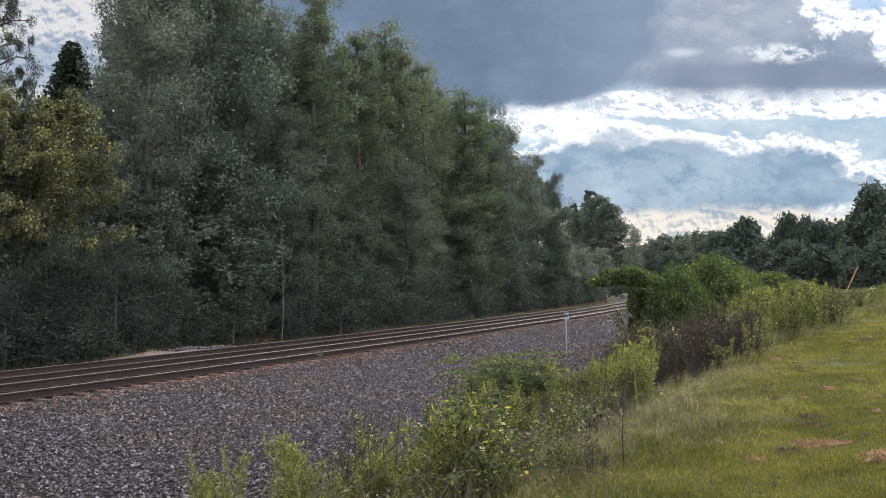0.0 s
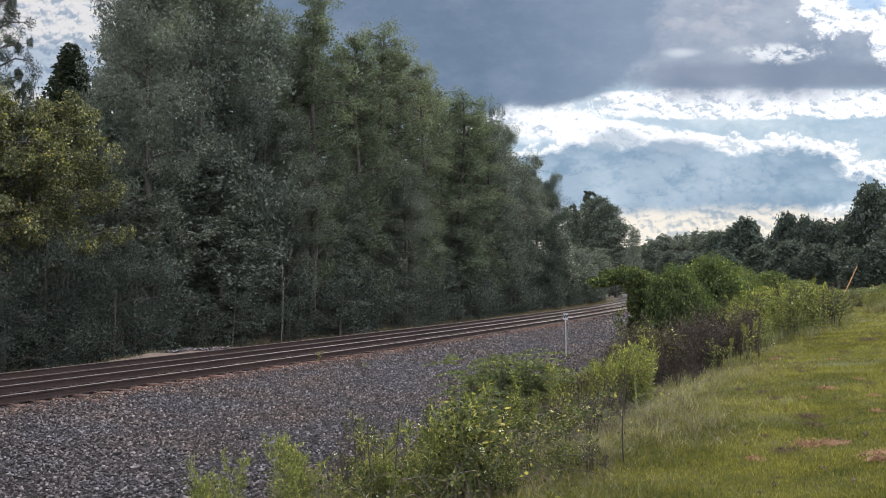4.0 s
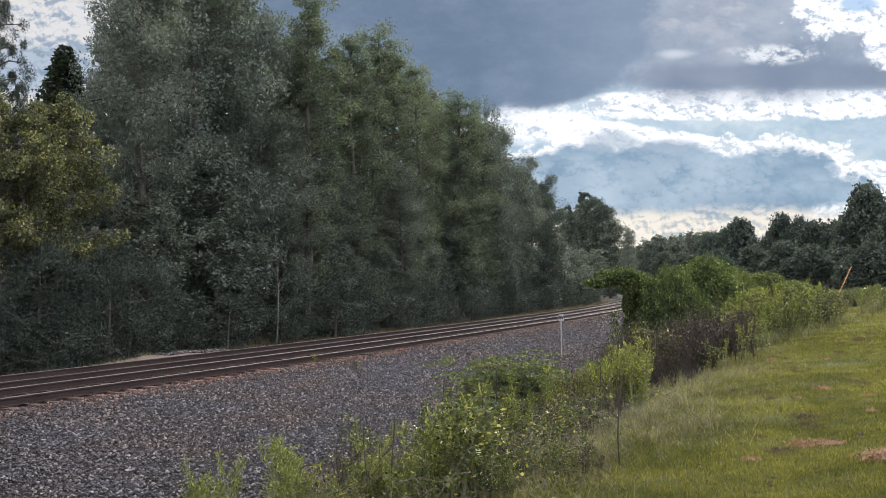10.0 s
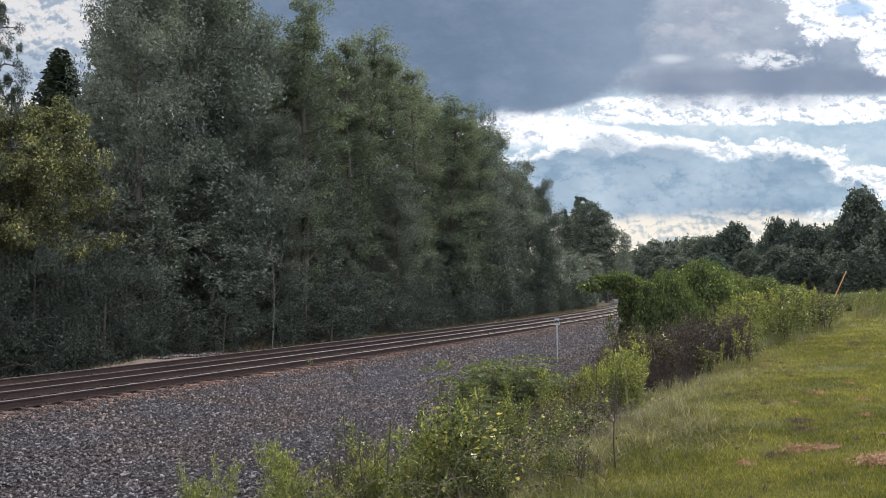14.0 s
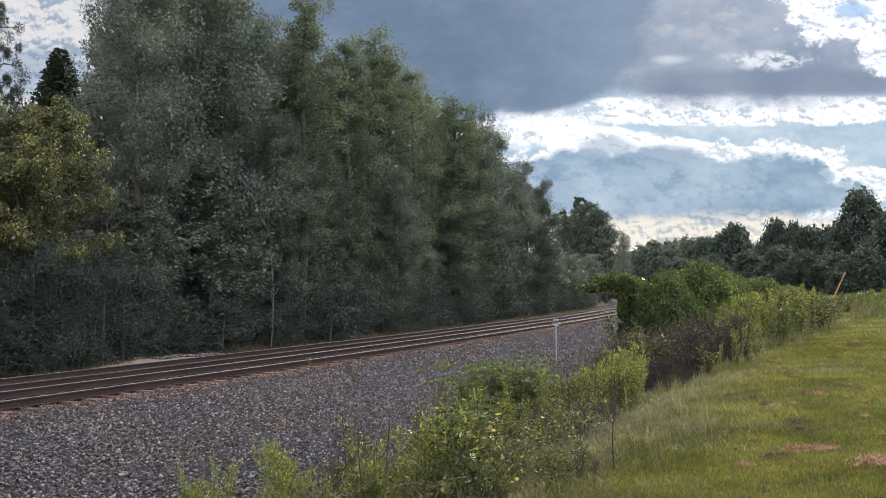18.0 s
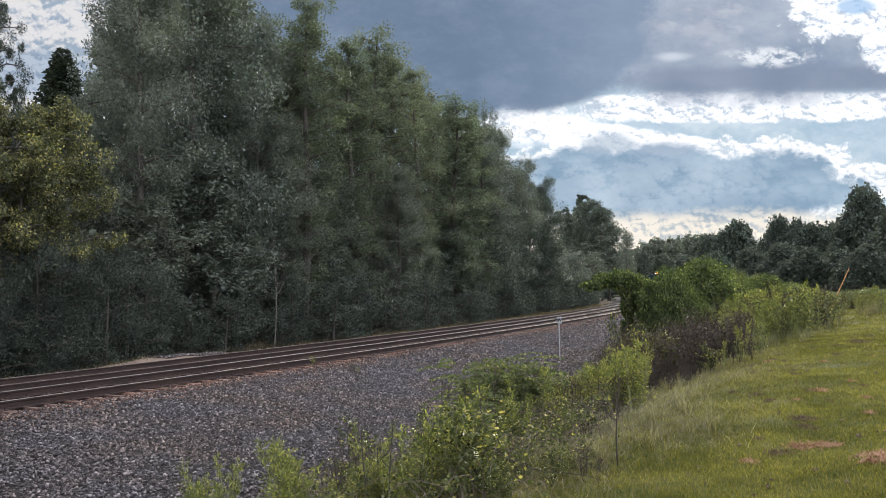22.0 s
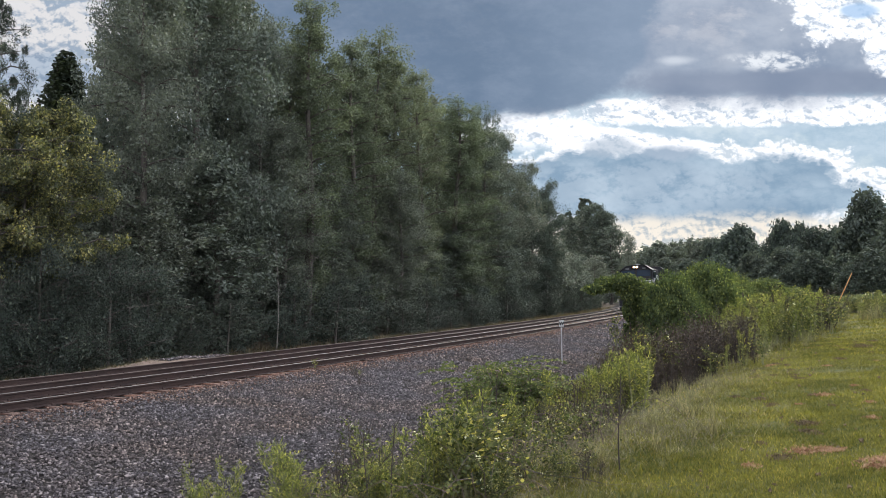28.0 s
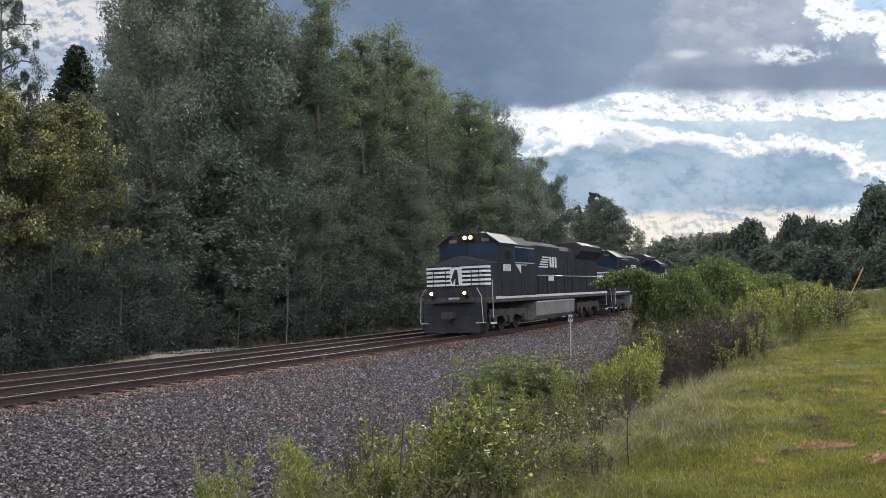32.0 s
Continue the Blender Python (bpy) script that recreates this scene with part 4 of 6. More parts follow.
            for dd in (-0.42, 0.42):
                for sx in (-1, 1):
                    part("spring", rods(((sx * 1.1, yc + dy + dd, 0.66), (sx * 1.1, yc + dy + dd, 1.05)), r=0.09), under, tk)
    # true length and width over the side sheets
    for o in lo.children_recursive:
        for v in o.data.vertices:
            v.co.x, v.co.y = v.co.x * 1.035, v.co.y * STRETCH
    return lo


def build_wheelset():
    """Two flanged wheels on an axle along X, its centre at the origin."""
    bm = bmesh.new()
    rod(bm, (-1.0, 0, 0), (1.0, 0, 0), 0.09, 12)
    for sx in (-1, 1):
        rod(bm, (sx * 0.69, 0, 0), (sx * 0.83, 0, 0), 0.53, 28)
        rod(bm, (sx * 0.66, 0, 0), (sx * 0.69, 0, 0), 0.555, 28)
        for k in range(5):
            a = k / 5 * 2 * math.pi
            box(bm, min(sx * 0.82, sx * 0.845), max(sx * 0.82, sx * 0.845), 0.3 * math.cos(a) - 0.07, 0.3 * math.cos(a) + 0.07, 0.3 * math.sin(a) - 0.07, 0.3 * math.sin(a) + 0.07)
    return bm


AXLES = tuple(y * STRETCH for y in (-8.85, -6.9, -4.95, 4.95, 6.9, 8.85))
lead = build_locomotive()
wheelsets = []
for ya in AXLES:
    ws = part("wheelset", build_wheelset(), M["underframe"], lead, "steel wheels on an axle")
    ws.location = (0, ya, 0.53)
    wheelsets.append(ws)
second = copy_thing(lead, pose(0, 0, 0))
third = copy_thing(lead, pose(0, 0, 0))
for ob in (second, third):
    tagged(ob, "black six-axle diesel freight locomotive coupled behind the leading one")
    for o in list(ob.children_recursive):
        if o.name.startswith(("lamp", "bulb")):
            o.data = o.data.copy()
            o.data.materials.clear()
            o.data.materials.append(M["glass"])
            o["label"] = "unlit lamp glass"


def train_s(t):
    """Where the train's front stands along the line, in metres, at t seconds: it slowly gathers speed."""
    b = 32.0 - t
    return 18.15 + 12.516 * b - 0.127 * b * b


def unit_pose(t, behind):
    s = train_s(t) + 11.4 + behind
    x, y, az = on_track(s, -0.755)
    return Matrix.Translation((x, y, float(grade(s)))) @ Matrix.Rotation(math.pi - az, 4, "Z") @ Matrix.Rotation(radians(1.8), 4, "Y")


# ================= signs and stakes =================
def build_whistle_post():
    x, y = 4.78, 31.9
    z0 = gz(x, y)
    wp = thing("whistle_post", "white board with a black W on a thin steel post", "sign")
    wp.matrix_world = Matrix.Translation((x, y, z0)) @ Matrix.Rotation(radians(6), 4, "Z")
    top = 1.02 - z0
    bm = bmesh.new()
    box(bm, -0.022, 0.022, -0.006, 0.0, -0.1, top - 0.02)
    box(bm, -0.022, -0.016, 0.0, 0.03, -0.1, top - 0.02)
    box(bm, 0.016, 0.022, 0.0, 0.03, -0.1, top - 0.02)
    part("post", bm, M["steel"], wp)
    bd = part("board", boxes((-0.1, 0.1, -0.02, -0.008, top - 0.27, top), bevel=0.004), M["dusty_shaded_white"], wp)
    cu = bpy.data.curves.new("letter", "FONT")
    cu.body, cu.size, cu.align_x, cu.align_y, cu.extrude, cu.offset = "W", 0.19, "CENTER", "CENTER", 0.002, 0.008
    tmp = new("letter_text", cu)
    dg = bpy.context.evaluated_depsgraph_get()
    me = bpy.data.meshes.new_from_object(tmp.evaluated_get(dg))
    bpy.data.objects.remove(tmp)
    me.materials.clear()
    me.materials.append(M["black_paint"])
    lt = part_mesh("letter", me, bd, "black letter W")
    lt.matrix_local = Matrix.Translation((0, -0.0225, top - 0.135)) @ Matrix.Rotation(radians(90), 4, "X")


build_whistle_post()


def build_stake():
    x, y = 18.0, 38.0
    z0 = gz(x, y)
    st = thing("marker_stake", "faded orange stake leaning in tall grass", "stake")
    st.location = (x, y, z0)
    part("rod", rods(((0, 0, -0.2), (1.3, 0.1, 2.35)), r=0.02), M["orange"], st)
    part("cap", rods(((1.3, 0.1, 2.35), (1.32, 0.1, 2.39)), r=0.025), M["orange"], st)


build_stake()


# ================= trees =================
def tree_profile(shape, t):
    """Reach of the limbs at share t of the crown's height."""
    if shape == "column":
        return np.clip(np.sin(np.pi * (0.16 + 0.75 * t)) ** 0.6, 0.12, 1)
    if shape == "cone":
        return np.clip(1.03 - t, 0.02, 1) ** 0.95
    if shape == "round":
        return np.clip(np.sin(np.pi * (0.12 + 0.84 * t)) ** 0.5, 0.2, 1)
    return np.clip(np.sin(np.pi * (0.2 + 0.71 * t)) ** 0.75, 0.16, 1)


def build_tree(name, label, category, seed, H, R, shape, n_leaf, leaf, mat, bark, clear=0.12, limbs=46, tuft=False, group="trees of the wood", clump=1.0):
    """A tapered trunk, limbs with twigs, and a crown of separate leaves in uneven clumps."""
    rng = np.random.default_rng(seed)
    tr = thing(name, label, category, group)
    hs = np.linspace(0, H * 0.97, 10)
    lean = rng.normal(size=2) * 0.015
    cx = lean[0] * hs + 0.12 * np.sin(hs * 0.5 + rng.uniform(0, 6))
    cy = lean[1] * hs + 0.12 * np.sin(hs * 0.45 + rng.uniform(0, 6))
    cx, cy = cx - cx[0], cy - cy[0]
    r0 = 0.011 * H + 0.03
    trunk = np.stack([cx, cy, hs - 0.25], 1)
    v, f = tubes([(trunk, r0 * (1 - hs / H) ** 0.8 + 0.015)], 8)
    part_mesh("trunk", mesh_arrays("trunk", v, f, [bark], smooth=True), tr)
    paths, clumps, rad = [], [], []
    for k in range(limbs):
        t = (k + rng.uniform(0, 1)) / limbs
        h = H * (clear + (0.97 - clear) * t)
        az = k * 2.4 + rng.normal() * 0.4
        reach = R * float(tree_profile(shape, t)) * rng.uniform(0.55, 1.15)
        low_slim = 0.12 if shape == "cone" else 0.8
        slim = low_slim + (1 - low_slim) * float(tree_profile(shape, t))
        rise = rng.uniform(0.15, 0.7) if shape != "cone" else rng.uniform(-0.25, 0.15)
        u = np.linspace(0, 1, 5)
        px = np.interp(h, hs, cx) + np.cos(az) * reach * u
        py = np.interp(h, hs, cy) + np.sin(az) * reach * u
        pz = h + rise * reach * (u - 0.35 * u * u) - 0.12 * reach * u ** 2 - 0.25
        p = np.stack([px, py, pz], 1) + rng.normal(size=(5, 3)) * 0.04 * reach * u[:, None]
        paths.append((p, r0 * 0.34 * (1 - t * 0.6) * (1 - 0.85 * u) + 0.006))
        for q in (0.45, 0.72, 1.0):
            c = p[0] + (p[-1] - p[0]) * q
            clumps.append(c + rng.normal(size=3) * 0.1 * R)
            rad.append((0.14 + 0.10 * q) * R * rng.uniform(0.75, 1.3) * slim)
        for q in (2, 3):
            side = unit(rng.normal(size=3) * np.array((1, 1, 0.5)))
            e = p[q] + side * reach * 0.35
            paths.append((np.stack([p[q], (p[q] + e) / 2 + rng.normal(size=3) * 0.04 * reach, e]), np.array([0.02, 0.012, 0.005]) * (1 + r0)))
            clumps.append(e)
            rad.append(0.18 * R * rng.uniform(0.7, 1.3) * slim)
    v, f = tubes(paths, 4)
    tagged(part_mesh("branchwork", mesh_arrays("branchwork", v, f, [bark]), tr), kind="stuff")
    clumps, rad = np.array(clumps), np.array(rad) * clump
    idx = rng.integers(0, len(clumps), n_leaf)
    g = rng.normal(size=(n_leaf, 3)) * np.array((1, 1, 0.75))
    g *= (0.45 + 0.55 * rng.uniform(0, 1, (n_leaf, 1))) / np.maximum(np.linalg.norm(g, axis=1, keepdims=True), 0.6) * 1.3
    c = clumps[idx] + g * rad[idx][:, None]
    keep = c[:, 2] > 0.15
    c = c[keep]
    if tuft:
        v, f = leaves(c, leaf, leaf * 0.17, rng, 0.2, 0.05, along=unit(g[keep]), spread=0.5)
    else:
        v, f = leaves(c, leaf, leaf * 0.62, rng, 0.5)
    part_mesh("crown", mesh_arrays("crown", v, f, [mat]), tr)
    return tr


def plant(proto, x, y, sx=1.0, sz=1.0, turn=0.0, first=False, sink=0.0):
    """A copy of a plant set on the ground, scaled about its foot."""
    m = Matrix.Translation((x, y, gz(x, y) - sink)) @ Matrix.Rotation(turn, 4, "Z")
    ob = proto if first else copy_thing(proto, m)
    ob.matrix_basis = m
    ob.scale = (sx, sx, sz)
    return ob


class Nursery:
    """Prototypes of one kind; the first use of each is the prototype itself."""

    def __init__(self, protos, height):
        self.protos, self.height, self.used = protos, height, set()

    def put(self, k, x, y, h, w=1.0, turn=0.0, sink=0.0):
        p = self.protos[k % len(self.protos)]
        sz = h / self.height
        first = p.name not in self.used
        self.used.add(p.name)
        return plant(p, x, y, sz * w, sz, turn, first, sink)


BROAD = Nursery([build_tree("broadleaf_tree", "tall dark-green broadleaf tree at the edge of the wood", "tree", 11 + k, 18, 2.9, "broad", 46000, 0.135, M["tree"], M["bark"], 0.1, 52) for k in range(3)], 18.0)
POPLAR = Nursery([build_tree("poplar_tree", "slender tall poplar in green leaf at the edge of the wood", "tree", 21 + k, 18, 2.05, "column", 37000, 0.12, M["poplar"], M["bark"], 0.1, 56) for k in range(3)], 18.0)
EVERGREEN = Nursery([build_tree("evergreen_tree", "dense dark evergreen tree overgrown by vines", "tree", 31 + k, 14, 3.0, "cone" if k == 0 else "column", 15000, 0.26, M["dark_tree"], M["bark"], 0.04, 60) for k in range(2)], 14.0)
PINE = Nursery([build_tree("pine_tree", "tall pine with tufted dark needles", "tree", 41, 18, 3.4, "broad", 22000, 0.24, M["cedar"], M["bark"], 0.4, 28, True, clump=0.5)], 18.0)
LOBED = Nursery([build_tree("broadleaf_tree", "tall broadleaf tree with rounded lobes at the end of the wood", "tree", 45, 16, 4.0, "round", 46000, 0.15, M["tree"], M["bark"], 0.06, 22, clump=0.9)], 16.0)
SPARSE = Nursery([build_tree("broadleaf_tree", "thin-crowned broadleaf tree with sky between its clumps", "tree", 47, 16, 4.0, "round", 40000, 0.15, M["dark_tree"], M["bark"], 0.1, 26, clump=0.8)], 16.0)
SUNNY = Nursery([build_tree("small_tree", "round small-leaved tree, sunlight painted into its yellow-green leaves", "tree", 51, 8, 1.75, "round", 26000, 0.095, M["sunny"], M["bark"], 0.42, 30, clump=0.62)], 8.0)
BACK = Nursery([build_tree("broadleaf_tree", "dark broadleaf tree deep in the wood", "tree", 91 + k, 16, 2.9, "broad", 8500, 0.3, M["tree"], M["bark"], 0.05, 40) for k in range(3)], 16.0)
FAR = Nursery([build_tree("broadleaf_tree", "rounded dark tree far behind the bend", "tree", 95 + k, 16, 3.4, "broad", 2200, 0.7, M["tree"], M["bark"], 0.05, 30, group="far woods") for k in range(2)], 16.0)
UNDER = Nursery([build_tree("undergrowth_bush", "dark leafy bush below the trees of the wood, shade painted in", "bush", 61 + k, 4, 1.7, "round", 4200, 0.13, M["shade_toned"], M["bark"], 0.03, 16, group="bushes of the wood") for k in range(3)], 4.0)

NEAR_BUSH = Nursery([build_tree("undergrowth_bush", "dark small-leaved bush at the wood's edge, shade in its colour", "bush", 67 + k, 4, 1.7, "round", 9000, 0.075, M["shade_toned"], M["bark"], 0.03, 18, group="bushes of the wood") for k in range(2)], 4.0)

for k, x, y, h, w in (
    (0, -13.4, 36.8, 18.9, 0.84),
    (3, -10.0, 45.8, 18.4, 0.66),
    (4, 4.5, 76.5, 18.6, 0.92),
    (8, 35.2, 152.5, 13.0, 0.80),
    (9, -16.8, 27.8, 14.1, 0.93),
    (10, -15.2, 39.5, 18.0, 0.66),
    (1, -15.0, 50.5, 25.0, 1.0),
    (2, -11.6, 49.0, 22.5, 0.95),
    (0, -8.7, 46.0, 12.8, 1.05),
    (2, -6.2, 50.8, 11.2, 1.1),
    (1, -11.4, 40.6, 10.4, 1.2),
    (0, -2.6, 56.4, 11.5, 1.1),
):
    BROAD.put(k, x, y, h, w, k * 1.7)
LOBED.put(0, -12.9, 43.5, 23.0, 0.86, 4.4)
LOBED.put(0, 6.6, 84.0, 18.6, 0.92, 0.4)
LOBED.put(0, 4.0, 80.0, 20.0, 0.5, 2.1)
SPARSE.put(0, 10.9, 95.0, 15.8, 0.85, 1.0)
SPARSE.put(0, 12.6, 97.0, 15.3, 0.8, 3.0)
SPARSE.put(0, 9.4, 92.0, 15.2, 0.8, 4.6)
for k, x, y, h, w in (
    (0, -7.8, 48.2, 20.8, 1.05),
    (1, -9.2, 49.8, 18.5, 0.88),
    (2, -5.5, 53.2, 19.5, 1.0),
    (3, -4.6, 57.5, 21.5, 1.0),
    (4, -2.9, 58.8, 20.0, 0.96),
    (5, -1.4, 62.2, 20.2, 0.92),
    (6, 1.7, 69.5, 19.3, 1.33),
    (7, 0.3, 71.2, 19.1, 1.11),
    (8, -6.6, 54.8, 19.3, 1.1),
    (9, 3.4, 73.5, 18.5, 1.27),
):
    POPLAR.put(k, x, y, h, w, k * 1.7)
for k, x, y, h, w in (
    (0, 42.2, 234.8, 30.6, 1.33),
    (1, 34.0, 167.5, 19.7, 0.93),
    (2, 20.2, 125.0, 15.3, 0.89),
    (3, 33.2, 174.2, 21.7, 1.09),
):
    EVERGREEN.put(k, x, y, h, w, k * 1.7)
for k, x, y, h, w in (
    (0, -17.8, 32.5, 16.0, 0.56),
    (1, -18.9, 36.8, 12.6, 0.48),
):
    PINE.put(k, x, y, h, w, k * 1.7)
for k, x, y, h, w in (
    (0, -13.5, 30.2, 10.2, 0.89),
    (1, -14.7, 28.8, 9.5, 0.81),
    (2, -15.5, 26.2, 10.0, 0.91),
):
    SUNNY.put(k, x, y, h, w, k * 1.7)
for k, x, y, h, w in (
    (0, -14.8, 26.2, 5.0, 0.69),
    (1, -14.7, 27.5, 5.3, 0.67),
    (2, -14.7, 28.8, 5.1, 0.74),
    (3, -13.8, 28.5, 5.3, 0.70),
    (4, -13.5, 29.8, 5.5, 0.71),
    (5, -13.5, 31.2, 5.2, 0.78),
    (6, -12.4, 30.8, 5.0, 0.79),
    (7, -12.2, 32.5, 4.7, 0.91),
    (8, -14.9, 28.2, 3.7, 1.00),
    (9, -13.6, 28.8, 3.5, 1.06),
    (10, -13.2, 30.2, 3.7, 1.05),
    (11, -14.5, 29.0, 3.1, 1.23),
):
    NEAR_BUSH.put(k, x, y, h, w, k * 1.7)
for k, x, y, h, w in (
    (0, -17.1, 42.8, 16.2, 0.62),
    (1, -18.0, 47.5, 18.8, 0.60),
    (2, -16.3, 46.8, 20.6, 0.54),
    (3, -14.4, 50.5, 22.7, 0.52),
    (4, -12.7, 51.8, 21.5, 0.57),
    (5, -10.9, 53.5, 18.8, 0.67),
    (6, -10.4, 59.2, 20.9, 0.67),
    (7, -8.6, 60.8, 19.7, 0.73),
    (8, -7.4, 65.8, 20.2, 0.77),
    (9, -5.9, 66.8, 21.6, 0.73),
    (10, -2.8, 74.5, 22.5, 0.78),
    (11, -0.8, 82.0, 22.2, 0.87),
    (12, 1.5, 85.2, 21.0, 0.65),
    (13, 4.1, 89.0, 20.3, 0.70),
    (14, 7.1, 97.5, 19.6, 0.80),
    (15, 10.5, 104.0, 13.0, 0.95),
    (16, 15.3, 119.0, 12.0, 1.26),
    (17, 37.6, 240.8, 25.4, 1.52),
    (18, -18.6, 37.2, 10.0, 0.88),
    (19, -17.3, 37.8, 9.9, 0.90),
    (20, -16.1, 38.0, 10.5, 0.86),
    (21, -18.6, 35.2, 10.5, 0.79),
    (22, 32.7, 178.0, 19.0, 1.50),
    (23, 34.4, 163.0, 16.2, 1.61),
):
    BACK.put(k, x, y, h, w, k * 1.7)

def fill_woods():
    """Smaller trees and bushes that close the wood below and behind its front trees."""
    rng = np.random.default_rng(5)
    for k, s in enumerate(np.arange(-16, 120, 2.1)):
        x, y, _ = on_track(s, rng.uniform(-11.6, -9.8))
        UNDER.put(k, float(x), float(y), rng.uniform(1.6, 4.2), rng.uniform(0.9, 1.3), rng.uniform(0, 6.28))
    for k, s in enumerate(np.arange(-16, 130, 3.6)):
        x, y, _ = on_track(s, rng.uniform(-14, -12))
        h = rng.uniform(5.5, 9.5)
        BACK.put(k, float(x), float(y), h, rng.uniform(1.1, 1.6), rng.uniform(0, 6.28))
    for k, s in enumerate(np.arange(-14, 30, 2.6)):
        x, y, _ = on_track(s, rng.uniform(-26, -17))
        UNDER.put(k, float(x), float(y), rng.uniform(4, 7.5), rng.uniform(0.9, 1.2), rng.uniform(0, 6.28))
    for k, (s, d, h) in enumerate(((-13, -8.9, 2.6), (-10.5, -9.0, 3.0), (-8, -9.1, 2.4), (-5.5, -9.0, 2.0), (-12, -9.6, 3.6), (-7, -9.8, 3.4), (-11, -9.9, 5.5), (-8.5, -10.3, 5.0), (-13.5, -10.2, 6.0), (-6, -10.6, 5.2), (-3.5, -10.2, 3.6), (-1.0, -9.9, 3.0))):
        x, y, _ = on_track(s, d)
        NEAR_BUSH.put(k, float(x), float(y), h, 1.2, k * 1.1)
    # far woods behind the bend
    for k in range(40):
        a = 0.17 + 0.2 * (k + rng.uniform(0, 1)) / 40
        y = rng.uniform(255, 300)
        FAR.put(k, a * y, y, rng.uniform(14.0, 16.5) + 22 * (a - 0.22), rng.uniform(0.9, 1.3), rng.uniform(0, 6.28))
    for k in range(18):
        a = 0.34 + 0.3 * (k + rng.uniform(0, 1)) / 18
        y = rng.uniform(115, 150)
        FAR.put(k, a * y, y, rng.uniform(7, 9.5), rng.uniform(1.1, 1.6), rng.uniform(0, 6.28))


fill_woods()



def build_poles():
    """Slim bare trunks between the trees, some pale in the light."""
    rng = np.random.default_rng(8)
    for s, d, h in ((18.3, -9.6, 5.5), (22.5, -10.4, 5.0), (9.5, -11.2, 6.0)):
        x, y, az = on_track(s, d)
        x, y = float(x), float(y)
        ob = thing("sapling", "slim pale bare trunk in front of the dark wood", "tree", "slim trunks")
        ob.location = (x, y, gz(x, y))
        hs = np.linspace(-0.2, h, 8)
        p = np.stack([0.08 * np.sin(hs * 0.8 + s), 0.06 * np.cos(hs * 0.7), hs], 1)
        v, f = tubes([(p, 0.034 * (1 - hs / (h * 1.3)))], 6)
        part_mesh("trunk", mesh_arrays("trunk", v, f, [M["pale_bark"]], smooth=True), ob)
        tw = []
        for k in range(7):
            z = h * rng.uniform(0.4, 0.98)
            a = rng.uniform(0, 6.28)
            c = np.array([0.08 * math.sin(z * 0.8 + s), 0.06 * math.cos(z * 0.7), z])
            tw.append((np.stack([c, c + np.array([math.cos(a), math.sin(a), 0.7]) * 0.35, c + np.array([math.cos(a), math.sin(a), 0.9]) * 0.7]), np.array([0.014, 0.009, 0.004])))
        v, f = tubes(tw, 4)
        tagged(part_mesh("branchwork", mesh_arrays("branchwork", v, f, [M["pale_bark"]]), ob), kind="stuff")


build_poles()


# ================= vine mounds =================
def build_mound(name, label, seed, lobes, n_leaf, leaf, mat, category="bush", group="vine-covered mounds", stems=26, root=0.9):
    """A heap of vines over bushes: leaves on the skin of uneven lobes, stems inside."""
    rng = np.random.default_rng(seed)
    ob = thing(name, label, category, group)
    lobes = np.array(lobes)
    wt = lobes[:, 3] * lobes[:, 4]
    idx = rng.choice(len(lobes), n_leaf, p=wt / wt.sum())
    u = unit(rng.normal(size=(n_leaf, 3)) + np.array((0, 0, 0.25)))
    u[:, 2] = np.where(u[:, 2] < -0.3, -u[:, 2], u[:, 2])
    bumpy = 1 + 0.13 * np.sin(u[:, 0] * 9 + idx) * np.sin(u[:, 1] * 8 + 2 * idx) + 0.1 * np.sin(u[:, 2] * 11 + u[:, 0] * 7) + rng.normal(size=n_leaf) * 0.05
    depth = 1 - 0.3 * rng.uniform(0, 1, n_leaf) ** 2.2
    c = lobes[idx, :3] + u * np.stack([lobes[idx, 3], lobes[idx, 3], lobes[idx, 4]], 1) * (bumpy * depth)[:, None]
    keep = c[:, 2] > 0.02
    c, u = c[keep], u[keep]
    v, f = leaves(c, leaf, leaf * 0.85, rng, 0.9, 0.15, along=unit(u * np.array((1, 1, 0)) + np.array((0, 0, -0.4))), spread=0.6)
    # shaded leaves deep inside
    n_in = n_leaf // 5
    ii = rng.choice(len(lobes), n_in, p=wt / wt.sum())
    q = unit(rng.normal(size=(n_in, 3))) * rng.uniform(0.35, 0.78, (n_in, 1))
    ci = lobes[ii, :3] + q * np.stack([lobes[ii, 3], lobes[ii, 3], lobes[ii, 4]], 1)
    ci = ci[ci[:, 2] > 0.05]
    v2, f2 = leaves(ci, leaf * 2.0, leaf * 1.7, rng, 0.5)
    part_mesh("foliage", mesh_arrays("foliage", np.concatenate([v, v2]), np.concatenate([f, f2 + len(v)]), [mat]), ob)
    paths = []
    for k in range(stems):
        lb = lobes[rng.integers(0, len(lobes)) if root > 0.5 else rng.integers(2, 5)]
        foot = np.array([lb[0] * root + 0.35 * (1 - root) + rng.normal() * lb[3] * 0.3 * root, lb[1] * root + rng.normal() * lb[3] * 0.3 * root, -0.1])
        a = unit(rng.normal(size=3) * np.array((1, 1, 0.3)) + np.array((0, 0, 0.8)))
        tip = lb[:3] + a * np.array([lb[3], lb[3], lb[4]]) * 0.95
        mid = (foot + tip) / 2 + rng.normal(size=3) * 0.15 + (1 - root) * np.array((0.3, 0, 0.45))
        paths.append((np.stack([foot, mid, tip]), np.array([0.025, 0.016, 0.006])))
    v, f = tubes(paths, 4)
    tagged(part_mesh("stemwork", mesh_arrays("stemwork", v, f, [M["dark_stalk"]]), ob), kind="stuff")
    return ob


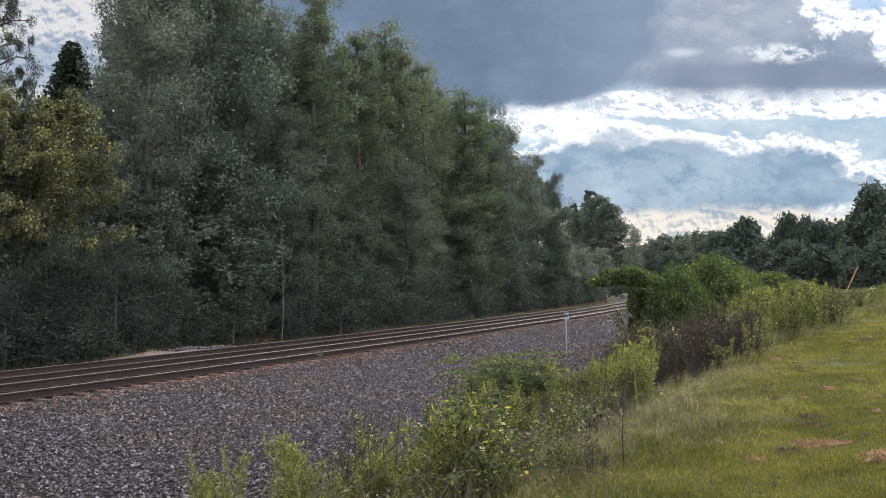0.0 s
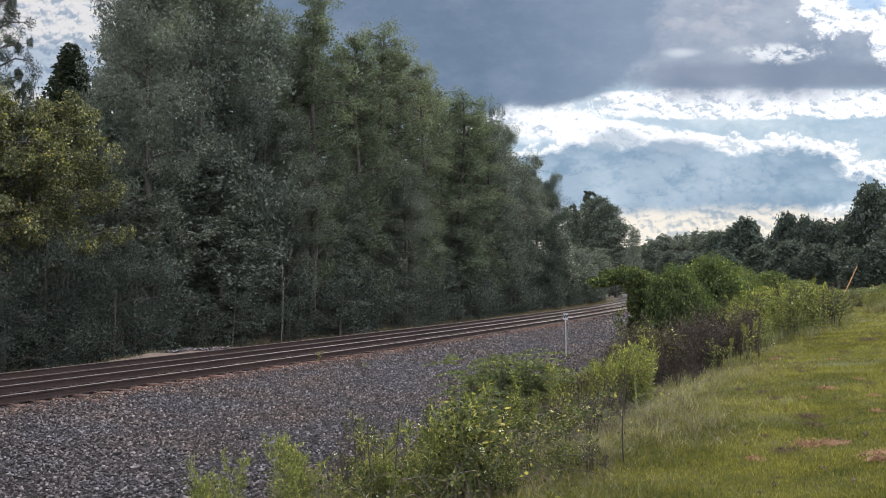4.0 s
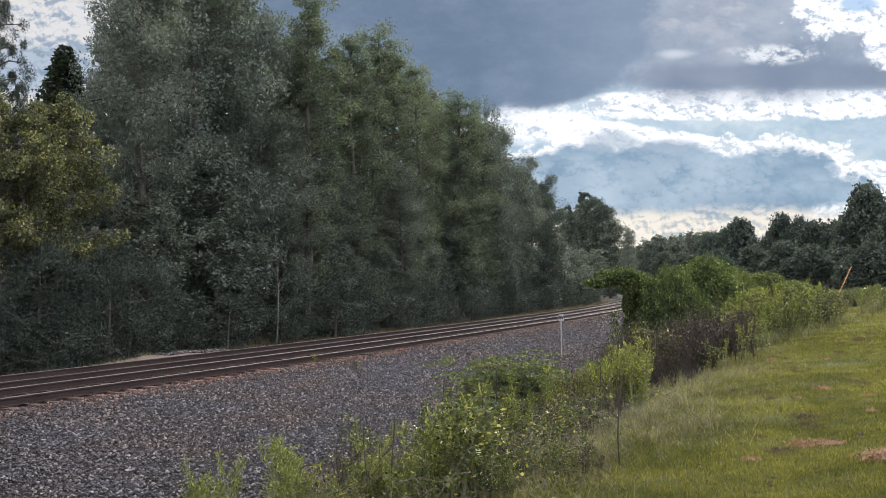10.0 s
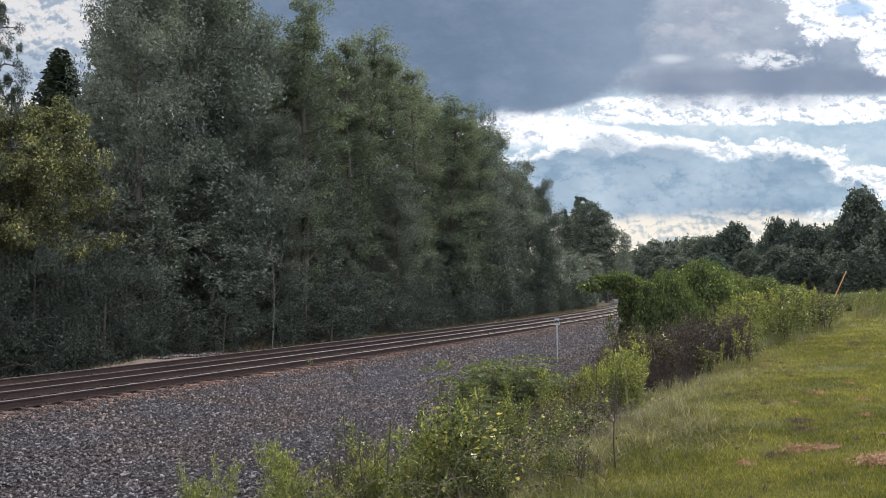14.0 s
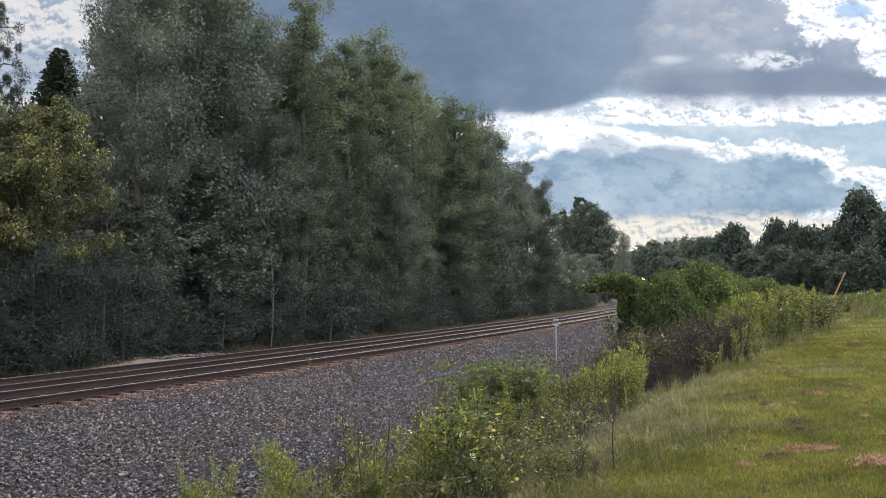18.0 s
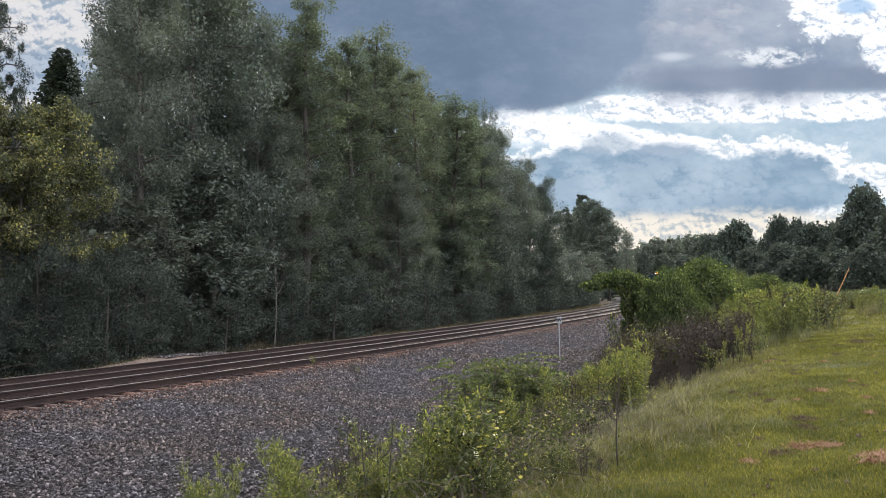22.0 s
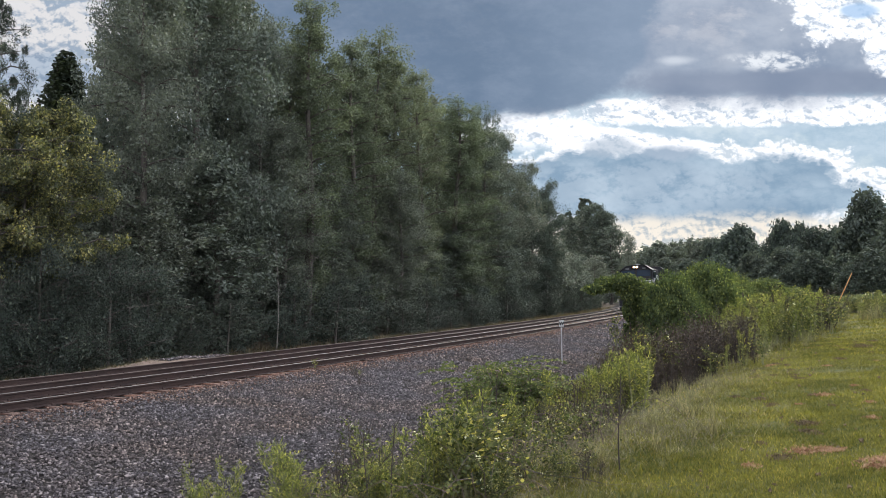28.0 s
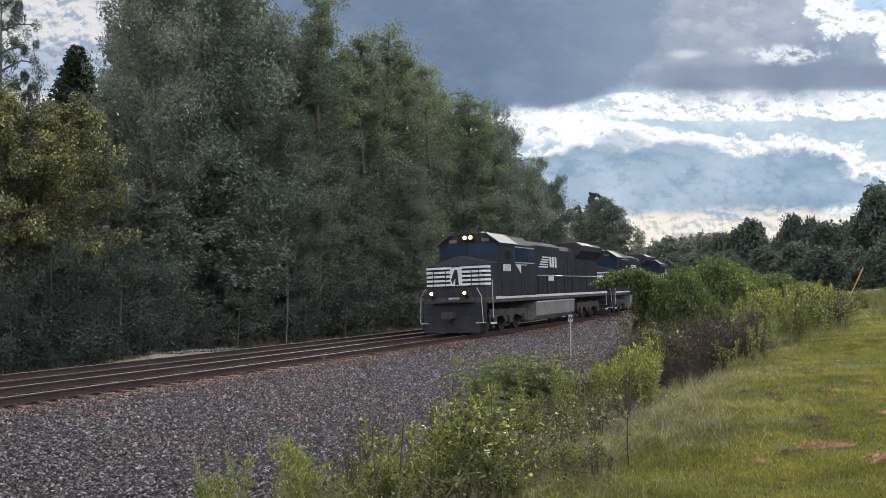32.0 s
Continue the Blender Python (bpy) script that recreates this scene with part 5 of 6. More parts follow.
MOUND = Nursery([
    build_mound("vine_mound", "rounded mound of bright green vines over a bush", 71, ((0, 0, 1.5, 1.35, 1.4), (0.9, 0.3, 1.2, 1.0, 1.2), (-0.8, -0.2, 1.3, 1.0, 1.3), (0.2, -0.6, 1.0, 1.1, 1.1), (0.3, 0.4, 2.1, 0.8, 0.8), (-0.5, 0.1, 2.0, 0.7, 0.7)), 18000, 0.085, M["kudzu"]),
    build_mound("vine_mound", "low spreading mound of green vines", 72, ((0, 0, 1.2, 1.6, 1.5), (1.4, 0.2, 1.1, 1.2, 1.2), (-1.3, 0.3, 1.2, 1.2, 1.3), (0.6, -0.6, 1.6, 1.0, 1.2), (-0.5, 0.3, 2.1, 0.9, 0.8)), 19000, 0.088, M["kudzu"])], 2.95)
OVERHANG = Nursery([build_mound("overhanging_bush", "green bush with a long overhanging spray of vines", 73, ((-1.25, 0, 2.66, 0.55, 0.17), (-0.7, 0.1, 2.76, 0.65, 0.27), (-0.1, -0.1, 2.8, 0.6, 0.33), (0.4, 0, 2.5, 0.7, 0.5), (0.95, 0.1, 1.5, 0.65, 1.2), (0.8, -0.2, 0.8, 0.55, 0.7), (0.1, 0, 2.0, 0.28, 0.4), (-0.05, 0, 1.3, 0.16, 0.4), (-0.1, 0, 0.75, 0.14, 0.3)), 10500, 0.085, M["kudzu"], stems=7, root=0.1)], 3.1)
DRAPED = Nursery([build_mound("draped_tree", "dark tree smothered in hanging vines", 81 + k, ((0, 0, 4, 3.0, 4.2), (2.3, 0.4, 3, 2.2, 3.2), (-2.4, -0.3, 3.2, 2.2, 3.2), (0.5, 0.2, 6.9, 1.8, 2.2), (-1.3 + k, 0.2, 6.0, 1.8, 2.0), (1.9, -0.6, 5.2, 1.6, 1.8)), 10000, 0.32, M["dark_tree"], "tree", "draped trees") for k in range(2)], 9.0)
POINTED = Nursery([build_mound("evergreen_tree", "dark pointed evergreen hung with trailing vines", 85, [(0.35 * math.sin(k * 2.4) * (13.2 - z) / 6, 0.35 * math.cos(k * 2.4) * (13.2 - z) / 6, z, 0.3 + 0.24 * (13.4 - z), 0.75 + 0.06 * (13.4 - z)) for k, z in enumerate((1.0, 2.4, 3.8, 5.2, 6.4, 7.5, 8.5, 9.4, 10.2, 10.9, 11.6, 12.2, 12.7, 13.2))], 24000, 0.17, M["cedar"], "tree", "trees of the wood", stems=60)], 14.0)
POINTED.put(0, -20.0, 43.8, 15.5, 1.4, 0.0)
for k, x, y, h, w in (
    (0, 6.2, 27.0, 3.6, 0.70),
):
    OVERHANG.put(k, x, y, h, w, 0.0)
for k, x, y, h, w in (
    (0, 7.45, 26.0, 3.25, 0.56),
    (1, 10.8, 33.0, 3.9, 0.74),
    (2, 16.7, 42.0, 2.7, 1.09),
    (3, 20.2, 46.0, 1.9, 1.49),
    (4, 13.8, 38.0, 3.2, 0.71),
    (5, 8.7, 27.0, 1.9, 0.53),
    (6, 6.95, 28.0, 2.95, 0.36),
    (7, 7.6, 27.4, 3.0, 0.41),
    (8, 25.7, 52.0, 1.0, 3.14),
    (9, 26.8, 50.0, 1.1, 2.73),
    (10, 23.6, 52.0, 1.4, 2.04),
):
    MOUND.put(k, x, y, h, w, k * 1.7)
for k, x, y, h, w in (
    (0, 38.7, 105.0, 11.0, 0.78),
    (1, 40.7, 120.0, 10.4, 0.72),
    (2, 29.1, 75.0, 6.0, 0.93),
    (3, 37.8, 90.0, 9.2, 0.61),
    (4, 39.1, 88.0, 8.5, 0.55),
    (5, 30.0, 70.0, 5.3, 1.07),
    (6, 39.4, 85.0, 7.7, 0.90),
    (7, 29.0, 64.0, 4.5, 1.15),
    (8, 40.0, 82.0, 7.5, 0.81),
    (9, 39.9, 75.0, 10.3, 0.70),
    (10, 30.9, 62.0, 4.0, 1.25),
    (11, 30.7, 58.0, 4.2, 1.14),
    (12, 29.4, 85.0, 6.4, 0.95),
    (13, 32.7, 105.0, 6.3, 1.24),
    (14, 35.1, 60.0, 8.3, 0.80),
    (15, 64.5, 255.0, 13.0, 0.87),
    (16, 67.3, 240.0, 11.3, 1.07),
):
    DRAPED.put(k, x, y, h, w, k * 1.7)


# ================= weeds =================
def build_weed(kind, label, seed, H=1.0):
    """One plant of a kind: its stems, its leaves, and its flowers where it has them."""
    rng = np.random.default_rng(seed)
    ob = thing(kind, label, "weed", kind.replace("_", " ") + " plants")
    paths, lc, la, fl = [], [], [], []
    n_stem = {"goldenrod": 4, "feather_weed": 3, "broadleaf_weed": 4, "withered_weed": 6, "frond_shrub": 6, "tall_grass": 0}[kind]
    for k in range(n_stem):
        az, out = rng.uniform(0, 6.28), rng.uniform(0.05, 0.16 if kind == "goldenrod" else 0.28)
        if kind == "frond_shrub":
            out = rng.uniform(0.12, 0.48)
        h = H * rng.uniform(0.7, 1.0)
        u = np.linspace(0, 1, 7)
        foot = rng.normal(size=2) * 0.06
        p = np.stack([foot[0] + np.cos(az) * out * h * u ** 1.6, foot[1] + np.sin(az) * out * h * u ** 1.6, h * u - 0.05], 1)
        p[1:] += rng.normal(size=(6, 3)) * 0.012
        paths.append((p, 0.007 * (1 - 0.75 * u) + 0.0015))

        def at(t):
            return np.array([np.interp(t, u, p[:, i]) for i in range(3)])

        if kind == "goldenrod":
            for t in rng.uniform(0.12, 1.0, 80):
                a = rng.uniform(0, 6.28)
                w = np.array([math.cos(a), math.sin(a), 0.85])
                lc.append(at(t) + w * 0.035)
                la.append(w)
            for t in np.linspace(0.78, 1.0, 9):
                a = rng.uniform(0, 6.28)
                w = np.array([math.cos(a), math.sin(a), 1.6])
                for q in range(5):
                    lc.append(at(t) + w * rng.uniform(0.01, 0.05))
                    la.append(w)
        elif kind == "feather_weed":
            for t in np.linspace(0.2, 1.0, 36):
                a = rng.uniform(0, 6.28)
                ln = 0.24 * (1.1 - 0.8 * t) * H
                w = np.array([math.cos(a), math.sin(a), 0.9])
                e = at(t) + unit(w) * ln
                paths.append((np.stack([at(t), e]), np.array([0.0025, 0.001])))
                for q in np.linspace(0.15, 1, 15):
                    lc.append(at(t) + (e - at(t)) * q + rng.normal(size=3) * 0.012)
                    la.append(unit(w) + np.array((0, 0, 0.5)))
        elif kind == "broadleaf_weed":
            for b in range(7):
                t = rng.uniform(0.25, 0.95)
                a = rng.uniform(0, 6.28)
                w = unit(np.array([math.cos(a), math.sin(a), rng.uniform(0.2, 0.9)]))
                ln = rng.uniform(0.12, 0.32) * H
                e = at(t) + w * ln
                paths.append((np.stack([at(t), e]), np.array([0.003, 0.0015])))
                for q in rng.uniform(0.1, 1.05, 15):
                    lc.append(at(t) + w * ln * q + rng.normal(size=3) * 0.025)
                    la.append(w + np.array((0, 0, -0.3)))
                if rng.uniform() < 0.13:
                    fl.append(e)
        elif kind == "withered_weed":
            for b in range(9):
                t = rng.uniform(0.2, 1.0)
                a = rng.uniform(0, 6.28)
                w = unit(np.array([math.cos(a), math.sin(a), rng.uniform(0.1, 1.0)]))
                ln = rng.uniform(0.15, 0.4) * H
                e = at(t) + w * ln + np.array((0, 0, -0.04))
                paths.append((np.stack([at(t), at(t) + w * ln * 0.5, e]), np.array([0.003, 0.0022, 0.0012])))
                for q in rng.uniform(0.3, 1.05, 7):
                    lc.append(at(t) + w * ln * q + rng.normal(size=3) * 0.03)
                    la.append(np.array((0, 0, -1.0)))
        elif kind == "frond_shrub":
            for t in np.linspace(0.3, 1.0, 8):
                a = rng.uniform(0, 6.28)
                w = np.array([math.cos(a), math.sin(a), 0.25])
                ln = rng.uniform(0.2, 0.34)
                side = np.array([-math.sin(a), math.cos(a), 0])
                qs = np.linspace(0, 1, 15)
                rib = at(t) + np.outer(qs * ln, w) + np.outer(-0.35 * ln * qs ** 2, (0, 0, 1))
                paths.append((rib[::3], np.linspace(0.003, 0.001, 5)))
                for q in range(1, 15):
                    for sg in (-1, 1):
                        lc.append(rib[q] + side * sg * 0.026)
                        la.append(side * sg + w * 0.4)
    mat = {"goldenrod": "feather", "feather_weed": "feather", "broadleaf_weed": "weed", "withered_weed": "dead", "frond_shrub": "sumac", "tall_grass": "straw"}[kind]
    L, W = {"goldenrod": (0.062, 0.011), "feather_weed": (0.042, 0.0065), "broadleaf_weed": (0.048, 0.03), "withered_weed": (0.045, 0.022), "frond_shrub": (0.05, 0.017), "tall_grass": (0.1, 0.02)}[kind]
    if kind == "tall_grass":
        n = 60
        az, ln = rng.uniform(0, 6.28, n), H * rng.uniform(0.6, 1.05, n)
        bend = rng.uniform(0.25, 1.1, n)
        w = np.stack([np.cos(az), np.sin(az), np.zeros(n)], 1)
        sd = np.stack([-np.sin(az), np.cos(az), np.zeros(n)], 1) * 0.006
        foot = rng.normal(size=(n, 3)) * np.array((0.07, 0.07, 0))
        V, F = [], []
        us = (0, 0.4, 0.75, 1.0)
        for k in range(n):
            for u in us:
                c = foot[k] + w[k] * bend[k] * ln[k] * u * u + np.array((0, 0, ln[k] * u * (1 - 0.3 * bend[k] * u)))
                V += [c - sd[k] * (1.05 - u), c + sd[k] * (1.05 - u)]
            for q in range(3):
                b = k * 8 + q * 2
                F.append((b, b + 1, b + 3, b + 2))
        part_mesh("tuft", mesh_arrays("tuft", np.array(V), F, [M[mat]]), ob)
        return ob
    v, f = tubes(paths, 3)
    tagged(part_mesh("stemwork", mesh_arrays("stemwork", v, f, [M["dark_stalk"] if kind == "withered_weed" else M["twig"] if kind == "frond_shrub" else M["stem"]]), ob), kind="stuff")
    v, f = leaves(np.array(lc), L, W, rng, 0.5, 0.1, along=np.array(la), spread=0.35)
    part_mesh("foliage", mesh_arrays("foliage", v, f, [M[mat]]), ob)
    if fl:
        c = np.repeat(np.array(fl), 6, 0) + rng.normal(size=(len(fl) * 6, 3)) * 0.012
        v, f = leaves(c, 0.026, 0.02, rng, 1.5)
        tagged(part_mesh("blossom", mesh_arrays("blossom", v, f, [M["flower"]]), ob, "small white flowers"), kind="stuff")
    return ob


WEEDS = {
    "gold": Nursery([build_weed("goldenrod", "tall yellow-green goldenrod not yet in bloom", 101 + k) for k in range(4)], 1.0),
    "feather": Nursery([build_weed("feather_weed", "bright feathery yellow-green weed on the bank", 111 + k) for k in range(3)], 1.0),
    "broad": Nursery([build_weed("broadleaf_weed", "branching green weed with small oval leaves", 121 + k) for k in range(5)], 1.0),
    "dead": Nursery([build_weed("withered_weed", "withered brown weed with curled leaves", 131 + k) for k in range(4)], 1.0),
    "frond": Nursery([build_weed("frond_shrub", "low shrub with feathered drooping fronds", 141 + k) for k in range(3)], 1.0),
    "grass": Nursery([build_weed("tall_grass", "tuft of tall pale grass", 151 + k) for k in range(4)], 1.0),
}
# kind, bearing from and to (tangents), distance from and to, height from and to, how many
ZONES = (
    ("feather", -0.30, -0.235, 7.4, 8.2, 1.0, 1.3, 5),
    ("feather", -0.21, -0.16, 7.4, 8.4, 1.0, 1.3, 5),
    ("feather", -0.14, -0.06, 7.2, 8.4, 0.4, 0.75, 11),
    ("feather", -0.08, 0.03, 7.6, 9.5, 0.5, 1.0, 6),
    ("gold", -0.1, -0.05, 7.4, 8.6, 0.4, 0.8, 5),
    ("gold", -0.05, 0.03, 7.6, 9.5, 0.6, 1.15, 7),
    ("feather", -0.1, 0.0, 7.3, 8.6, 0.55, 0.95, 10),
    ("broad", -0.11, -0.03, 7.4, 9.0, 0.3, 0.85, 7),
    ("broad", -0.03, 0.07, 7.4, 9.5, 0.4, 1.15, 16),
    ("dead", -0.12, -0.03, 7.4, 10.0, 0.5, 1.0, 2),
    ("dead", -0.03, 0.14, 8.0, 11.0, 0.4, 1.0, 4),
    ("broad", 0.05, 0.17, 6.9, 8.6, 0.2, 0.45, 16),
    ("broad", 0.1, 0.2, 9.0, 12.5, 0.3, 0.65, 8),
    ("gold", -0.02, 0.1, 9.5, 12.0, 0.6, 1.2, 11),
    ("frond", 0.048, 0.112, 12.4, 14.0, 1.4, 1.8, 15),
    ("frond", 0.02, 0.08, 9.8, 12.0, 0.7, 1.1, 8),
    ("broad", 0.05, 0.2, 8.5, 12.0, 0.25, 0.7, 26),
    ("broad", -0.02, 0.12, 8.6, 11.0, 0.5, 1.1, 16),
    ("dead", 0.1, 0.22, 9.0, 14.0, 0.3, 1.0, 18),
    ("gold", 0.1, 0.17, 12.0, 18.0, 0.8, 1.25, 48),
    ("feather", 0.1, 0.2, 12.5, 17.0, 0.7, 1.15, 16),
    ("gold", 0.165, 0.25, 13.5, 18.5, 0.8, 1.3, 56),
    ("broad", 0.1, 0.25, 14.0, 19.0, 0.4, 0.9, 12),
    ("broad", 0.24, 0.29, 18.5, 20.5, 1.3, 1.6, 6),
    ("dead", 0.21, 0.39, 16.0, 23.5, 0.45, 1.5, 100),
    ("dead", 0.22, 0.34, 18.0, 24.0, 1.3, 1.7, 14),
    ("gold", 0.22, 0.4, 16.0, 24.0, 0.5, 1.2, 8),
    ("broad", 0.24, 0.4, 18.0, 24.0, 0.4, 1.2, 16),
    ("grass", 0.1, 0.34, 8.0, 20.0, 0.15, 0.42, 70),
    ("grass", 0.25, 0.5, 18.0, 34.0, 0.3, 0.6, 40),
    ("dead", 0.36, 0.5, 25.0, 37.0, 0.8, 1.9, 22),
    ("broad", 0.34, 0.5, 24.0, 36.0, 0.9, 1.8, 80),
    ("gold", 0.34, 0.5, 24.0, 36.0, 1.1, 2.0, 100),
    ("grass", 0.49, 0.58, 38.0, 46.0, 0.7, 1.5, 16),
    ("broad", 0.44, 0.6, 40.0, 54.0, 0.8, 1.5, 50),
    ("gold", 0.44, 0.6, 38.0, 54.0, 0.9, 1.6, 40),
    ("broad", 0.06, 0.19, 7.2, 9.8, 0.25, 0.55, 18),
    ("dead", 0.06, 0.2, 7.4, 10.0, 0.25, 0.5, 4),
)


def build_weeds():
    rng = np.random.default_rng(17)
    for kind, a0, a1, y0, y1, h0, h1, n in ZONES:
        for k in range(n):
            for _ in range(12):
                y = rng.uniform(y0, y1)
                x = rng.uniform(a0, a1) * y
                s, d = track_coords(x, y)
                lim = 12.7 + (8.0 if y > 37 else 2.0 * min(max((y - 20) / 13, 0), 1)) + 0.7 * math.sin(y * 1.7 + 1.0) + 0.4 * math.sin(y * 4.1)
                if kind == "grass":
                    ok = 12.0 < d[0] < 14.3 or y > 28
                else:
                    ok = 8.3 < d[0] < lim
                if ok:
                    break
            else:
                continue
            WEEDS[kind].put(int(rng.integers(0, 99)), x, y, h0 + (h1 - h0) * rng.uniform(0, 1) ** 1.3, rng.uniform(0.8, 1.3), rng.uniform(0, 6.28))


build_weeds()
for k, (kind, x, y, h) in enumerate((("broad", -3.8, 25.4, 0.42), ("dead", -2.55, 24.6, 0.5), ("broad", -2.4, 25.0, 0.3), ("dead", -2.3, 23.5, 0.4), ("broad", -1.1, 12.6, 1.3), ("dead", -1.25, 13.2, 1.1), ("feather", -0.9, 16.5, 0.5), ("dead", 0.2, 21.0, 0.6), ("broad", 1.4, 24.5, 0.5), ("dead", -5.2, 27.8, 0.3), ("broad", 5.5, 25.0, 2.5), ("gold", 5.42, 24.6, 1.5), ("gold", 5.6, 24.4, 1.3))):
    WEEDS[kind].put(k, x, y, h, 0.4 if h > 2 else 1.0, k * 1.3)


def build_brambles():
    """Arching bramble canes with small rounded leaves, tangled over the bank."""
    rng = np.random.default_rng(37)
    for k in range(40):
        y = rng.uniform(7.0, 12.5)
        x = y * rng.uniform(-0.12, 0.2)
        _, d = track_coords(x, y)
        if not 8.6 < d[0] < 13.0:
            continue
        ob = thing("bramble", "arching brown bramble cane with small rounded leaves", "bramble", "brambles on the bank")
        ob.location = (x, y, gz(x, y))
        paths, lc, la = [], [], []
        for c in range(3):
            az, reach, top = rng.uniform(0, 6.28), rng.uniform(0.5, 1.2), rng.uniform(0.3, 0.75)
            u = np.linspace(0, 1, 9)
            p = np.stack([np.cos(az) * reach * u, np.sin(az) * reach * u, -0.03 + top * 4 * u * (1 - 0.82 * u) * 0.75], 1) + rng.normal(size=(9, 3)) * 0.015
            paths.append((p, 0.006 - 0.004 * u))
            for q in rng.uniform(0.25, 1, 22):
                c0 = np.array([np.interp(q, u, p[:, i]) for i in range(3)])
                w = unit(rng.normal(size=3))
                lc.append(c0 + w * 0.05)
                la.append(w)
        v, f = tubes(paths, 4)
        tagged(part_mesh("canework", mesh_arrays("canework", v, f, [M["twig"]]), ob), kind="stuff")
        v, f = leaves(np.array(lc), 0.044, 0.036, rng, 1.0, 0.1, along=np.array(la), spread=0.3)
        part_mesh("foliage", mesh_arrays("foliage", v, f, [M["weed"]]), ob)


build_brambles()


# ================= grass =================
def blades(name, label, x, y, h, w, mat, rng, lean=0.5):
    n = len(x)
    z = ground_z(x, y)
    az = rng.uniform(0, 6.28, n)
    c = np.stack([x, y, z - 0.005], 1)
    sd = np.stack([-np.sin(az), np.cos(az), np.zeros(n)], 1) * w[:, None]
    tip = c + np.stack([np.cos(az) * h * lean * rng.uniform(0.2, 1.4, n), np.sin(az) * h * lean * rng.uniform(0.2, 1.4, n), h], 1)
    v = np.stack([c - sd, c + sd, tip], 1).reshape(-1, 3)
    ob = new(name, mesh_arrays(name, v, np.arange(3 * n).reshape(n, 3), [mat]))
    return tagged(ob, label, "grass", kind="stuff")


def build_grass():
    rng = np.random.default_rng(23)

    def scatter(n, y0, y1, a0, a1, d0, d1, power=1.0):
        y = y0 + (y1 - y0) * rng.uniform(0, 1, n) ** power
        x = rng.uniform(a0, a1, n) * y
        _, d = track_coords(x, y)
        d = d + 0.5 * np.sin(y * 1.1) + 0.35 * np.sin(x * 2.7 + y) + rng.normal(size=n) * 0.3
        k = (d > d0) & (d < d1)
        return x[k], y[k]
    x, y = scatter(430000, 5.0, 24.0, 0.05, 0.62, 12.9, 40, 1.1)
    patch = np.sin(x * 2.1 + np.sin(y * 1.7)) * np.sin(y * 1.9 - 0.6 * x)
    k = rng.uniform(-1.3, 1, len(x)) < patch * 0.4 + 1.0
    x, y = x[k], y[k]
    blades("lawn_grass", "short mown green lawn grass", x, y, rng.uniform(0.016, 0.05, len(x)), rng.uniform(0.0035, 0.007, len(x)), M["lawn"], rng, 0.9)
    x, y = scatter(90000, 20.0, 48.0, 0.2, 0.62, 12.9, 60, 1.2)
    blades("lawn_grass", "short mown lawn grass farther out", x, y, rng.uniform(0.03, 0.07, len(x)), rng.uniform(0.01, 0.02, len(x)), M["lawn"], rng, 0.9)
    x, y = scatter(90000, 5.0, 34.0, 0.0, 0.6, 10.6, 14.2, 1.2)
    blades("bank_grass", "longer green grass along the lawn's edge", x, y, rng.uniform(0.04, 0.15, len(x)) * rng.uniform(0.4, 1.0, len(x)), rng.uniform(0.004, 0.008, len(x)), M["lawn"], rng, 1.3)
    x, y = scatter(110000, 5.0, 34.0, 0.0, 0.6, 10.9, 14.0, 1.2)
    blades("bank_grass", "longer half-dry grass along the lawn's edge", x, y, rng.uniform(0.03, 0.13, len(x)) * rng.uniform(0.4, 1.0, len(x)), rng.uniform(0.003, 0.006, len(x)), M["straw"], rng, 2.0)
    x, y = scatter(36000, 5.0, 26.0, -0.25, 0.4, 8.8, 11.4, 1.1)
    blades("bank_grass", "green grass between the weeds of the bank", x, y, rng.uniform(0.06, 0.24, len(x)), rng.uniform(0.004, 0.008, len(x)), M["weed"], rng, 0.9)
    # curled dead stems lodged along the lawn's edge
    x, y = scatter(4200, 5.5, 24.0, -0.05, 0.45, 10.6, 13.6, 1.5)
    paths, u = [], np.linspace(0, 1, 5)
    z = ground_z(x, y)
    for k in range(len(x)):
        az, ln, top = rng.uniform(0, 6.28), rng.uniform(0.12, 0.5), rng.uniform(0.02, 0.16)
        bend = az + rng.normal() * 0.9 * u
        p = np.stack([x[k] + np.cos(bend) * ln * u, y[k] + np.sin(bend) * ln * u, z[k] + 0.01 + top * 4 * u * (1 - 0.85 * u)], 1)
        paths.append((p, 0.0022 - 0.0012 * u))
    v, f = tubes(paths, 3)
    tagged(new("dead_stems", mesh_arrays("dead_stems", v, f, [M["dry_stem"]])), "tangle of curled tan dead grass stems", "grass", kind="stuff")
    # dry vines looping through the weeds of the bank
    x, y = scatter(1100, 6.8, 13.0, -0.12, 0.2, 8.8, 12.3, 1.3)
    paths, u = [], np.linspace(0, 1, 7)
    z = ground_z(x, y)
    for k in range(len(x)):
        az, ln, top = rng.uniform(0, 6.28), rng.uniform(0.25, 0.8), rng.uniform(0.15, 0.6)
        bend = az + rng.normal() * 1.2 * u
        p = np.stack([x[k] + np.cos(bend) * ln * u, y[k] + np.sin(bend) * ln * u, z[k] + top * (2.2 * u - 1.5 * u * u + 0.06 * np.sin(u * 15 + k))], 1)
        paths.append((p, 0.0032 - 0.002 * u))
    v, f = tubes(paths, 3)
    tagged(new("dry_vines", mesh_arrays("dry_vines", v, f, [M["dry_stem"]])), "thin dry brown vines looping through the weeds", "vine", kind="stuff")
    # dry grass at the foot of the wood
    s, d = rng.uniform(-12, 110, 30000), rng.uniform(-11.5, -8.0, 30000)
    x, y, _ = on_track(s, d)
